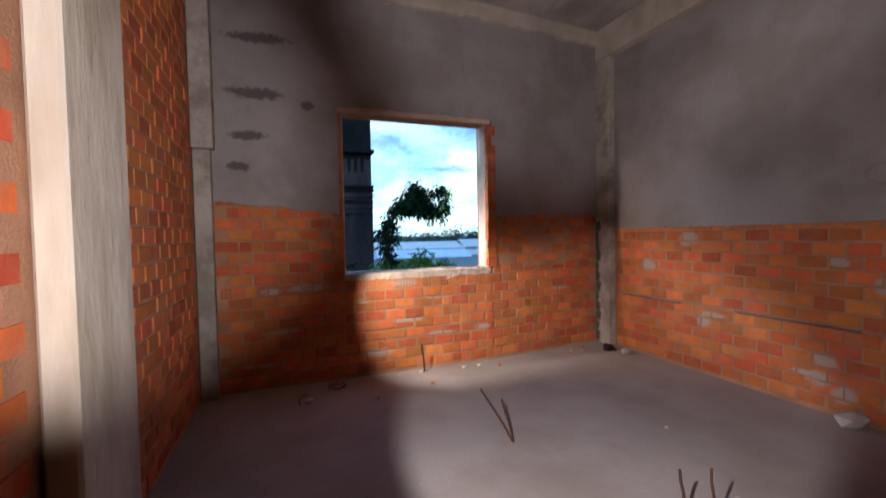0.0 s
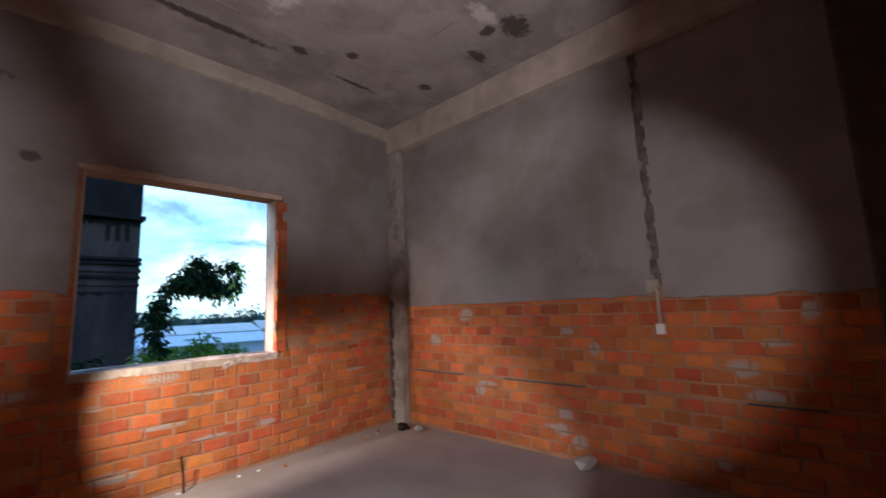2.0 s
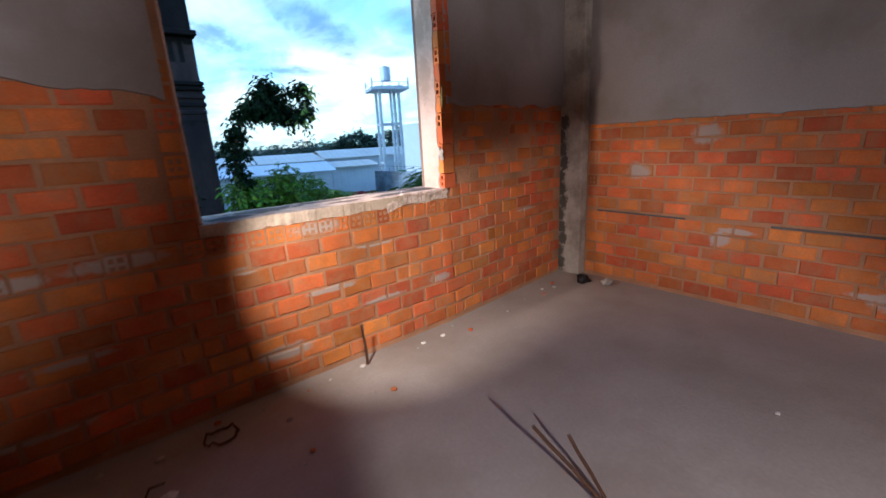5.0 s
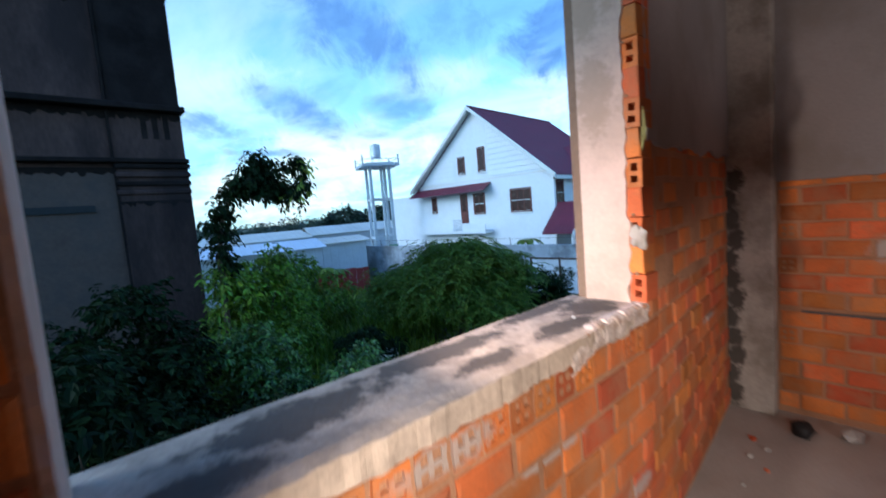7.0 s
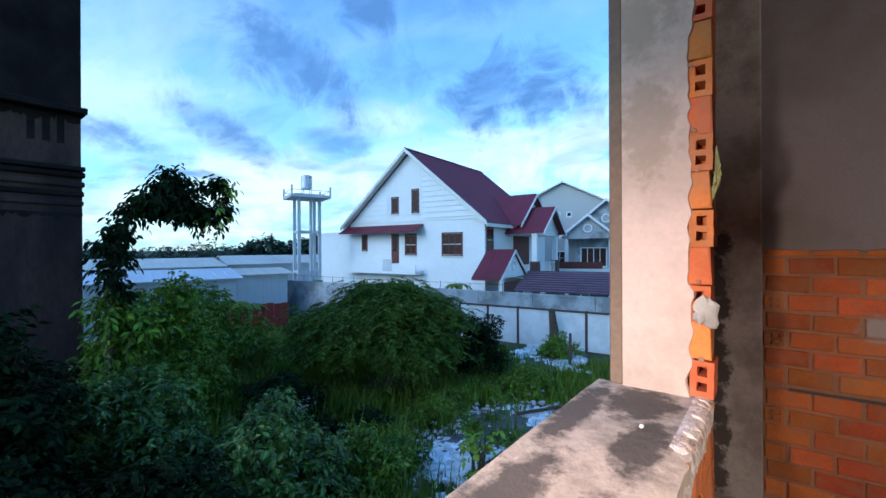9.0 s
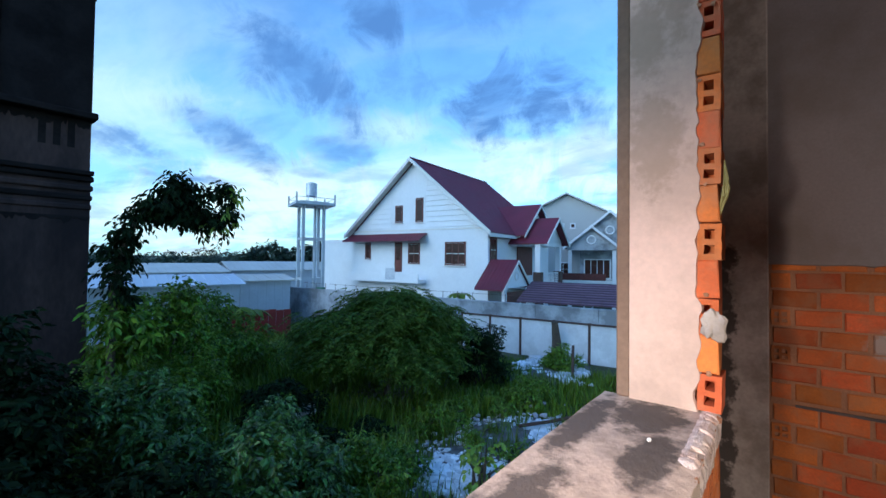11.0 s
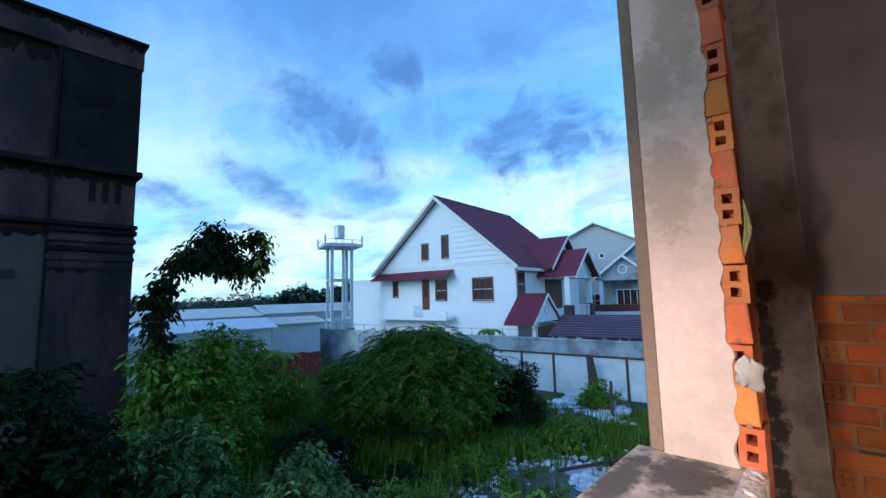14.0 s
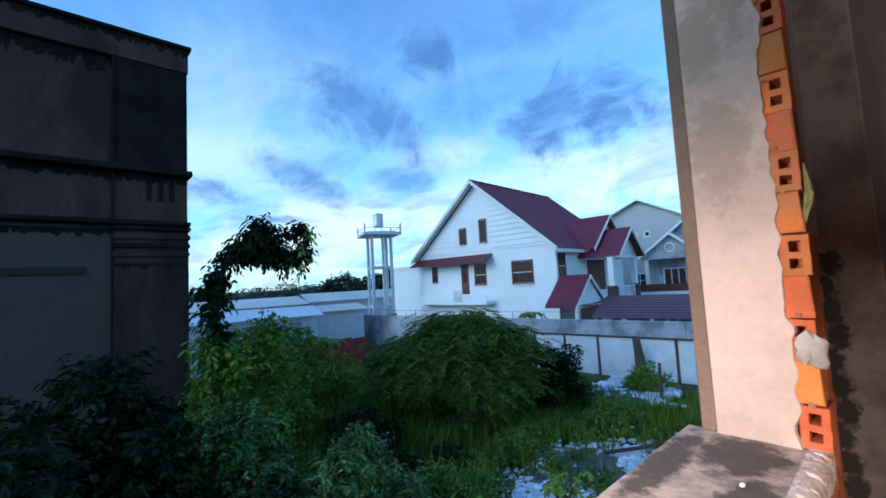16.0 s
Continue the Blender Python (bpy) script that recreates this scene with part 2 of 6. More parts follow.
M_BRICK = shade("fired_clay_brick", (0.52, 0.130, 0.036), 0.88, fine=90, coarse=7, vary=0.22, stain=(0.36, 0.19, 0.10), stain_amt=0.4, stain_scale=9, per_object=0.30, hue=0.013, bump=0.4,
                marks=[((0.40, 0.34, 0.30), 0.85, 14, SMEARS)])
M_BRICK_FAR = shade("fired_clay_brick_joined", (0.55, 0.125, 0.030), 0.88, fine=90, coarse=7, vary=0.2, stain=(0.38, 0.22, 0.13), stain_amt=0.5, stain_scale=6, per_island=0.28, hue=0.015, bump=0.4)
M_MORTAR = shade("lime_mortar", (0.40, 0.20, 0.11), 0.95, fine=120, coarse=4, vary=0.3, bump=0.8)
M_PLASTER = shade("grey_cement_plaster", (0.315, 0.285, 0.278), 0.92, fine=70, coarse=1.1, vary=0.13, stain=(0.20, 0.17, 0.14), stain_amt=0.55, stain_scale=1.5, bump=0.25,
                  marks=[((0.07, 0.058, 0.055), 0.8, 24, PUTLOGS), ((0.22, 0.195, 0.185), 0.4, 5, DAMP)])
M_REVEAL = shade("smooth_cement_reveal", (0.60, 0.43, 0.35), 0.9, fine=60, coarse=2.2, vary=0.12, stain=(0.26, 0.20, 0.15), stain_amt=0.35, stain_scale=3.0, bump=0.2,
                 marks=[((0.25, 0.175, 0.115), 0.4, 30, REVEAL_DAMP)])
M_REVEAL_OLD = shade("weathered_cement_edge", (0.20, 0.13, 0.09), 0.92, fine=60, coarse=2.5, vary=0.25, bump=0.4)
M_CONCRETE = shade("cast_concrete_column", (0.42, 0.37, 0.32), 0.9, fine=50, coarse=2.2, vary=0.2, stain=(0.16, 0.13, 0.10), stain_amt=0.6, stain_scale=4.0, bump=0.4,
                   marks=[((0.045, 0.037, 0.03), 0.9, 34, COLUMN_DAMP)])
M_BEAM = shade("cast_concrete_beam", (0.50, 0.43, 0.36), 0.9, fine=40, coarse=2.0, vary=0.16, stain=(0.25, 0.2, 0.16), stain_amt=0.4, stain_scale=2.5, bump=0.4)
M_CEILING = shade("board_marked_concrete", (0.40, 0.36, 0.34), 0.9, fine=35, coarse=1.8, vary=0.16, stain=(0.20, 0.17, 0.14), stain_amt=0.6, stain_scale=1.7, bump=0.35,
                  marks=[((0.07, 0.058, 0.048), 0.9, 20, CEIL_DARK_SPOTS), ((0.66, 0.62, 0.58), 0.85, 18, CEIL_PALE_SPOTS)])
M_CEIL_DARK = shade("dark_concrete", (0.09, 0.075, 0.06), 0.95, fine=45, coarse=6, vary=0.4, bump=0.7)
M_CEIL_LIGHT = shade("pale_lime_patch", (0.72, 0.68, 0.63), 0.9, fine=45, coarse=6, vary=0.15, bump=0.6)
M_STAIN = shade("soot_dark_plaster", (0.11, 0.095, 0.09), 0.95, fine=60, coarse=5, vary=0.35, bump=0.4)
M_CHASE = shade("rough_wall_chase", (0.17, 0.14, 0.125), 0.95, fine=40, coarse=7, vary=0.5, stain=(0.07, 0.06, 0.055), stain_amt=0.8, stain_scale=9, bump=0.9)
M_EDGE = shade("pale_broken_mortar", (0.66, 0.55, 0.49), 0.95, fine=90, coarse=14, vary=0.3, stain=(0.34, 0.19, 0.12), stain_amt=0.6, stain_scale=22, bump=0.9)
M_PILLAR = shade("trowelled_lime_render", (0.60, 0.52, 0.42), 0.9, fine=40, coarse=3.5, vary=0.2, stain=(0.34, 0.26, 0.17), stain_amt=0.6, stain_scale=5, bump=0.6, warp=(1, 1, 0.3))
M_FLOOR = shade("dusty_screed_floor", (0.38, 0.335, 0.31), 0.9, fine=55, coarse=1.4, vary=0.14, stain=(0.27, 0.215, 0.175), stain_amt=0.5, stain_scale=1.1, bump=0.25)
M_SILL = shade("stained_cement_sill", (0.54, 0.42, 0.33), 0.9, fine=60, coarse=3, vary=0.2, stain=(0.16, 0.125, 0.10), stain_amt=0.55, stain_scale=6, bump=0.5,
               marks=[((0.07, 0.056, 0.046), 0.9, 22, SILL_MOULD)])
M_RUST = shade("rusted_steel", (0.11, 0.055, 0.035), 0.8, 0.4, fine=200, coarse=20, vary=0.35, bump=0.5)
M_BLACK = shade("black_rubber_and_slot_shade", (0.012, 0.012, 0.013), 0.7, fine=60, coarse=8, vary=0.3)
M_WHITE_PLASTIC = shade("white_plastic", (0.78, 0.76, 0.72), 0.45, fine=80, coarse=9, vary=0.06, bump=0.05)
M_STRAW = shade("dry_fibre", (0.24, 0.22, 0.08), 0.8, fine=200, coarse=20, vary=0.3, per_island=0.3)
M_STONE = shade("rubble_stone", (0.40, 0.37, 0.34), 0.95, fine=40, coarse=4, vary=0.3, per_object=0.25, bump=0.8)
M_BAG_BLUE = shade("blue_woven_plastic", (0.12, 0.25, 0.66), 0.5, fine=400, coarse=9, vary=0.2, bump=0.3)
M_BAG_WHITE = shade("white_woven_plastic", (0.70, 0.70, 0.74), 0.5, fine=400, coarse=9, vary=0.12, bump=0.3)
M_BAG_RED = shade("red_woven_plastic", (0.68, 0.10, 0.10), 0.5, fine=400, coarse=9, vary=0.2, bump=0.3)
M_GROUND = shade("weedy_earth", (0.04, 0.055, 0.018), 0.95, fine=6, coarse=0.35, vary=0.4, stain=(0.10, 0.085, 0.055), stain_amt=0.8, stain_scale=0.25, bump=0.6)
M_SOIL = shade("grey_ash_soil", (0.085, 0.075, 0.065), 0.95, fine=14, coarse=1.6, vary=0.5, stain=(0.24, 0.23, 0.21), stain_amt=0.6, stain_scale=2.4, bump=0.9)
M_LIME = shade("white_lime_rubble", (0.74, 0.72, 0.70), 0.9, fine=40, coarse=4, vary=0.25, per_island=0.25, bump=0.7)


def leaf_mat(name, base, vary=0.4, trans=0.15, rough=0.45, spec=0.3):
    return shade(name, base, rough, fine=8, coarse=0.7, vary=0.3, per_island=vary, hue=0.03, bump=0, spec=spec, translucent=trans)


M_LEAF = leaf_mat("broad_green_leaves", (0.115, 0.205, 0.016), 0.55)
# green leaves with shade put into the base colour, close to black
M_LEAF_SHADE = leaf_mat("shade_dark_leaves", (0.010, 0.022, 0.007), 0.6, 0.08, 0.55, 0.06)
M_LEAF_BLUE = leaf_mat("glossy_green_leaves", (0.085, 0.165, 0.026), 0.65, 0.12, 0.34, 0.45)
M_LEAF_LIGHT = leaf_mat("yellow_green_leaves", (0.17, 0.27, 0.030))
M_FEATHER = leaf_mat("feathery_leaflets", (0.075, 0.130, 0.018), 0.45, 0.1, 0.55, 0.15)
M_GRASS = leaf_mat("tall_grass_blades", (0.120, 0.190, 0.015))
M_FARLEAF = leaf_mat("far_tree_foliage", (0.030, 0.055, 0.035))
M_BARK = shade("brown_bark", (0.09, 0.065, 0.045), 0.95, fine=30, coarse=4, vary=0.35, bump=1.0)
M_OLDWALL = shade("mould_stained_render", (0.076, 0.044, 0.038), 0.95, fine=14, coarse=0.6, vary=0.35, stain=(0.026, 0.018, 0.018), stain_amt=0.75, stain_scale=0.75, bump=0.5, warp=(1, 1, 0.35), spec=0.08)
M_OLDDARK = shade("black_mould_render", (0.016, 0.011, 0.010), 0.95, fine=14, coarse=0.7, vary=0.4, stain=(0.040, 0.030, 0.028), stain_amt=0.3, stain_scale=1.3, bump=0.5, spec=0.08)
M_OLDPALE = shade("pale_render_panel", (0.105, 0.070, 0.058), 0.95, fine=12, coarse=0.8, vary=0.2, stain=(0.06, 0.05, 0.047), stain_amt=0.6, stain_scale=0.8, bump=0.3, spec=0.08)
M_HOUSE = shade("white_house_paint", (0.80, 0.81, 0.82), 0.75, fine=5, coarse=0.5, vary=0.05, stain=(0.66, 0.67, 0.68), stain_amt=0.4, stain_scale=0.5, bump=0.08)
M_HOUSEGREY = shade("pale_grey_house_paint", (0.50, 0.50, 0.48), 0.75, fine=5, coarse=0.5, vary=0.06, stain=(0.42, 0.42, 0.41), stain_amt=0.4, stain_scale=0.5, bump=0.08)
M_TRIM = shade("cream_fascia_paint", (0.74, 0.72, 0.68), 0.6, fine=8, coarse=1, vary=0.05, bump=0.05)
M_ROOF = shade("maroon_roof_sheet", (0.17, 0.024, 0.040), 0.55, fine=10, coarse=0.8, vary=0.14, stain=(0.13, 0.03, 0.04), stain_amt=0.4, stain_scale=0.9, bump=0.1)
M_ROOF2 = shade("purple_tile_roof", (0.075, 0.036, 0.060), 0.6, fine=10, coarse=0.8, vary=0.2, bump=0.1)
# lighter copy of the purple roof, painting the light on its ribs
M_BATTEN_LIT = shade("lit_purple_batten", (0.15, 0.095, 0.135), 0.6, fine=10, coarse=0.8, vary=0.2, bump=0.1)
M_WOOD = shade("dark_stained_joinery", (0.13, 0.028, 0.020), 0.55, fine=30, coarse=3, vary=0.3, bump=0.1)
M_GLASS = shade("dark_window_glass", (0.055, 0.018, 0.014), 0.25, fine=3, coarse=0.5, vary=0.2, bump=0, spec=0.25)
M_SHED = shade("pale_sheet_metal", (0.55, 0.60, 0.66), 0.5, 0.1, fine=6, coarse=0.5, vary=0.1, stain=(0.40, 0.43, 0.47), stain_amt=0.5, stain_scale=0.5, bump=0.1)
M_SHEDROOF = shade("dusty_sheet_roof", (0.56, 0.53, 0.47), 0.6, 0.1, fine=6, coarse=0.4, vary=0.12, bump=0.1)
M_REDSHEET = shade("red_sheet_metal", (0.27, 0.035, 0.03), 0.6, 0.1, fine=6, coarse=0.6, vary=0.25, bump=0.1)
M_WALLGREY = shade("weathered_yard_wall", (0.42, 0.45, 0.48), 0.9, fine=10, coarse=0.7, vary=0.15, stain=(0.16, 0.17, 0.18), stain_amt=0.75, stain_scale=0.9, bump=0.3)
M_WALLWHITE = shade("white_yard_wall", (0.74, 0.75, 0.76), 0.85, fine=10, coarse=0.6, vary=0.08, stain=(0.50, 0.50, 0.49), stain_amt=0.4, stain_scale=1.3, bump=0.2)
M_POST = shade("dark_rusty_post", (0.10, 0.06, 0.05), 0.9, fine=30, coarse=3, vary=0.3)
M_STEELPALE = shade("galvanised_steel", (0.55, 0.57, 0.60), 0.45, 0.6, fine=20, coarse=2, vary=0.15, bump=0.1)
M_TOWER = shade("pale_tower_paint", (0.55, 0.60, 0.64), 0.8, fine=10, coarse=1, vary=0.15, stain=(0.35, 0.36, 0.36), stain_amt=0.5, stain_scale=1, bump=0.1)
M_BARREL = shade("green_plastic_barrel", (0.03, 0.22, 0.10), 0.5, fine=10, coarse=2, vary=0.15, bump=0.05)

# ---- mesh helpers ----


def finish(name, me, material, parent=None, label="", smooth=False):
    ob = new(name, me)
    if material:
        me.materials.append(material)
    if smooth:
        for p in me.polygons:
            p.use_smooth = True
    if parent:
        ob.parent = parent
    if label:
        ob["label"] = label
    return ob


def part(name, bm, material, parent=None, label="", smooth=False):
    me = bpy.data.meshes.new(name)
    bm.to_mesh(me)
    bm.free()
    return finish(name, me, material, parent, label, smooth)


def box(bm, x0, x1, y0, y1, z0, z1, m=None):
    vs = [bm.verts.new((x, y, z)) for x in (x0, x1) for y in (y0, y1) for z in (z0, z1)]
    for q in ((0, 1, 3, 2), (4, 6, 7, 5), (0, 4, 5, 1), (2, 3, 7, 6), (0, 2, 6, 4), (1, 5, 7, 3)):
        bm.faces.new([vs[i] for i in q])
    if m:
        bmesh.ops.transform(bm, matrix=m, verts=vs)
    return vs


def boxes(*rows, bevel=0.0):
    bm = bmesh.new()
    for r in rows:
        box(bm, *r)
    if bevel:
        bmesh.ops.bevel(bm, geom=bm.edges[:], offset=bevel, segments=1, affect="EDGES")
    return bm


def tube(pts, r0, r1, sides=8):
    """A tapered tube along points."""
    bm = bmesh.new()
    rings = []
    n = len(pts)
    for i, p in enumerate(pts):
        p = Vector(p)
        d = (Vector(pts[min(i + 1, n - 1)]) - Vector(pts[max(i - 1, 0)])).normalized()
        a = d.orthogonal().normalized()
        b = d.cross(a)
        r = r0 + (r1 - r0) * i / max(1, n - 1)
        rings.append([bm.verts.new(p + r * (a * math.cos(2 * math.pi * k / sides) + b * math.sin(2 * math.pi * k / sides))) for k in range(sides)])
    for s, t in zip(rings, rings[1:]):
        best = min(range(sides), key=lambda o: (s[0].co - t[o].co).length)
        for k in range(sides):
            bm.faces.new((s[k], s[(k + 1) % sides], t[(k + 1 + best) % sides], t[(k + best) % sides]))
    bm.faces.new(rings[0][::-1])
    bm.faces.new(rings[-1])
    return bm


def lump(r, sx=1, sy=1, sz=1, rough=0.25, seed=0, sub=2):
    bm = bmesh.new()
    bmesh.ops.create_icosphere(bm, subdivisions=sub, radius=r)
    for v in bm.verts:
        k = 1 + rough * noise.noise(v.co / r * 1.3 + Vector((seed * 7.3, seed * 1.9, seed)))
        v.co = Vector((v.co.x * sx * k, v.co.y * sy * k, v.co.z * sz * k))
    return bm


def anchor(name, loc, label, category, group="", rz=0):
    ob = new(name)
    ob.location = loc
    ob.rotation_euler = (0, 0, rz)
    return tagged(ob, label, category, group)


def brick_mesh(w, d, h, chip, seed):
    """One brick, its outer face at y = 0 and its body behind; edges worn."""
    rnd = random.Random(seed)
    bm = bmesh.new()
    box(bm, -w / 2, w / 2, 0, d, -h / 2, h / 2)
    front = [e for e in bm.edges if all(v.co.y < 1e-5 for v in e.verts)]
    bmesh.ops.bevel(bm, geom=front, offset=chip, segments=1, affect="EDGES")
    for v in bm.verts:
        v.co += Vector((rnd.uniform(-1, 1), 0, rnd.uniform(-1, 1))) * chip * 0.7
    me = bpy.data.meshes.new("brick")
    bm.to_mesh(me)
    bm.free()
    me.materials.append(M_BRICK)
    return me


def hollow_mesh(w, h, d, cols, rows):
    """The end of a hollow brick: a clay web with square holes running back into it, its face at y = 0."""
    def cuts(size, n):
        web = size * (0.16 if n > 1 else 0.29)
        hole = (size - web * (n + 1)) / n
        c = [-size / 2]
        for _ in range(n):
            c += [c[-1] + web, c[-1] + web + hole]
        return c + [size / 2]
    xs, zs = cuts(w, cols), cuts(h, rows)
    bm = bmesh.new()
    wear = lambda x, z, k: 0.05 * w * noise.noise((x * 40 + k, z * 40, w * 90))
    g = [[bm.verts.new((x + wear(x, z, 0), abs(wear(x, z, 9)) * 0.8, z + wear(x, z, 5))) for z in zs] for x in xs]
    for i in range(len(xs) - 1):
        for k in range(len(zs) - 1):
            ring = (g[i][k], g[i + 1][k], g[i + 1][k + 1], g[i][k + 1])
            if i % 2 and k % 2:
                back = [bm.verts.new((v.co.x, d * 0.9, v.co.z)) for v in ring]
                for j in range(4):
                    bm.faces.new((ring[j], ring[(j + 1) % 4], back[(j + 1) % 4], back[j]))
                bm.faces.new(back)
            else:
                bm.faces.new(ring)
    edge = [g[i][0] for i in range(len(xs))] + [g[-1][k] for k in range(1, len(zs))] + [g[i][-1] for i in range(len(xs) - 2, -1, -1)] + [g[0][k] for k in range(len(zs) - 2, 0, -1)]
    rear = [bm.verts.new((v.co.x, d, v.co.z)) for v in edge]
    for j in range(len(edge)):
        bm.faces.new((edge[j], rear[j], rear[(j + 1) % len(edge)], edge[(j + 1) % len(edge)]))
    bmesh.ops.recalc_face_normals(bm, faces=bm.faces[:])
    me = bpy.data.meshes.new("hollow_brick")
    bm.to_mesh(me)
    bm.free()
    me.materials.append(M_BRICK)
    return me


def ragged_sheet(name, material, parent, a0, a1, low, high, place, thick=0.014, step=0.045, amp=0.03, seed=0, top_amp=0.0, label=""):
    """A coat of plaster with torn lower (and upper) edges. place(a, z, depth) gives the point."""
    bm = bmesh.new()
    n = max(2, int((a1 - a0) / step))
    rows = []
    for i in range(n + 1):
        a = a0 + (a1 - a0) * i / n
        lo = (low(a) if callable(low) else low) + amp * (noise.noise((a * 5.1, seed, 0)) + 0.7 * noise.noise((a * 19, seed, 4)))
        hi = (high(a) if callable(high) else high) + top_amp * noise.noise((a * 9, seed, 9))
        rows.append([bm.verts.new(place(a, z, d)) for z, d in ((lo, 0.001), (lo + 0.004, thick), (hi, thick), (hi, 0.001))])
    for r, s in zip(rows, rows[1:]):
        for k in range(3):
            bm.faces.new((r[k], r[k + 1], s[k + 1], s[k]))
    for r in (rows[0], rows[-1]):
        bm.faces.new(r)
    bmesh.ops.recalc_face_normals(bm, faces=bm.faces[:])
    return part(name, bm, material, parent, label)


# ---- the room ----
LEFT, BACK, CEIL = -4.46, -6.4, 3.74
EAST = -0.10
WX0, WX1, WZ0, WZ1 = -3.235, -1.745, 1.0, 2.52     # the window opening
OUT = 0.215                                        # outer face of the window wall
PITCH, ROW = 0.197, 0.1                            # brick courses
skew = lambda x: 0.085 * max(0.0, x - WX1)

floor = tagged(part("floor", boxes((LEFT - 0.25, 0.25, BACK - 0.2, OUT, -0.25, 0.0)), M_FLOOR), "dusty grey cement screed floor with brown stains", "floor", kind="structure")
wall_north = tagged(part("wall_north", boxes((LEFT - 0.2, WX1, 0.008, OUT, 0.0, WZ0 - 0.012), (LEFT - 0.2, WX0 - 0.012, 0.008, OUT, WZ0 - 0.012, WZ1),
                                             (LEFT - 0.2, WX1, 0.008, OUT, WZ1, CEIL)), M_MORTAR),
                    "half plastered hollow brick wall with a bare window opening", "wall", kind="structure")


def north_pier():
    """The stretch of wall between the window and the corner, which runs slightly out of square."""
    bm = bmesh.new()
    prof = ((WX1, 0.008), (0.2, skew(0.2) + 0.008), (0.2, OUT + 0.15), (WX1, OUT))
    for z0, z1, x in ((0.0, WZ0 - 0.012, 0), (WZ0 - 0.012, WZ1, 0.10), (WZ1, CEIL, 0)):
        lo = [bm.verts.new((a + (x if i in (0, 3) else 0), b, z0)) for i, (a, b) in enumerate(prof)]
        hi = [bm.verts.new((v.co.x, v.co.y, z1)) for v in lo]
        bm.faces.new(lo)
        bm.faces.new(hi)
        for i in range(4):
            bm.faces.new((lo[i], lo[(i + 1) % 4], hi[(i + 1) % 4], hi[i]))
    bmesh.ops.recalc_face_normals(bm, faces=bm.faces[:])
    return part("pier", bm, M_MORTAR, wall_north)


north_pier()
wall_east = tagged(part("wall_east", boxes((EAST + 0.008, 0.2, BACK, 0.14, 0.0, CEIL)), M_MORTAR), "brick wall plastered grey above bare orange bricks", "wall", kind="structure")
wall_west = tagged(part("wall_west", boxes((LEFT - 0.2, LEFT - 0.008, BACK, 0.006, 0.0, CEIL)), M_MORTAR), "bare orange brick wall with a cement pillar", "wall", kind="structure")
wall_south = tagged(part("wall_south", boxes((LEFT - 0.2, 0.2, BACK - 0.2, BACK, 0.0, CEIL)), M_PLASTER), "plain grey plastered wall", "wall", kind="structure")
ceiling = tagged(part("ceiling", boxes((LEFT - 0.2, 0.2, BACK - 0.2, OUT, CEIL, CEIL + 0.2)), M_CEILING), "stained board-marked concrete ceiling", "ceiling", kind="structure")
storey_wall = tagged(part("storey_wall", boxes((LEFT - 3, WX0 - 1.5, 0.012, OUT - 0.004, -3.6, -0.26), (WX0 - 1.5, 3.0, 0.012, OUT - 0.004, -3.6, -0.26)), M_PLASTER), "grey plastered outer wall of the storey below", "wall", kind="structure")

# plaster coats
north = lambda a, z, d: (a, skew(a) - d, z)
east = lambda a, z, d: (EAST - d, a, z)
ragged_sheet("plaster", M_PLASTER, wall_north, LEFT + 0.08, WX0 - 0.05, lambda a: 1.68 - 0.1 * (a + 4.4), 3.6, north, seed=1, top_amp=0.02)
ragged_sheet("plaster", M_PLASTER, wall_north, WX0 - 0.05, WX1 + 0.06, WZ1 + 0.05, 3.6, north, seed=2, top_amp=0.02, amp=0.02)
ragged_sheet("plaster", M_PLASTER, wall_north, WX1 + 0.06, -0.2, lambda a: 1.555, 3.6, north, seed=3, top_amp=0.02)
ragged_sheet("plaster", M_PLASTER, wall_east, -2.985, -0.05, 1.385, 3.42, east, seed=4, amp=0.018)
ragged_sheet("plaster", M_PLASTER, wall_east, -4.2, -3.06, 1.36, 3.42, east, seed=5, amp=0.02)
ragged_sheet("plaster", M_PLASTER, wall_east, -3.06, -2.985, 1.47, 3.42, lambda a, z, d: (EAST + 0.004 - d * 0.3, a, z), seed=6, amp=0.015).data.materials[0] = M_CHASE
ragged_sheet("plaster", M_PLASTER, wall_east, BACK, -4.44, 1.36, 3.42, east, seed=7)

dab_rnd = random.Random(15)
for i in range(34):                        # plaster broken unevenly along both edges of the chase
    dab = part("plaster_dab", lump(dab_rnd.uniform(0.012, 0.024), 0.35, 0.9, dab_rnd.uniform(1.2, 2.6), 0.7, i + 90, 2), M_PLASTER, wall_east)
    dab.location = (EAST - 0.010, (-3.06 if i % 2 else -2.985) + dab_rnd.uniform(-0.008, 0.008), dab_rnd.uniform(1.5, 3.38))

# beams and columns
tagged(part("beam_east", boxes((EAST - 0.13, EAST, BACK, 0.1, 3.4, CEIL), bevel=0.008), M_BEAM), "cast concrete beam under the ceiling", "beam", kind="structure")
ragged_sheet("beam_north", M_BEAM, None, LEFT, EAST - 0.13, 3.58, CEIL, north, thick=0.06, seed=8, amp=0.035)
tagged(bpy.data.objects["beam_north"], "concrete beam with a ragged plaster edge", "beam", kind="structure")
col_ne = part("column_northeast", boxes((EAST - 0.105, EAST, -0.09, 0.14, 0.0, 3.4), bevel=0.006), M_CONCRETE)
tagged(col_ne, "rough cast concrete corner column with dark joints", "column", kind="structure")
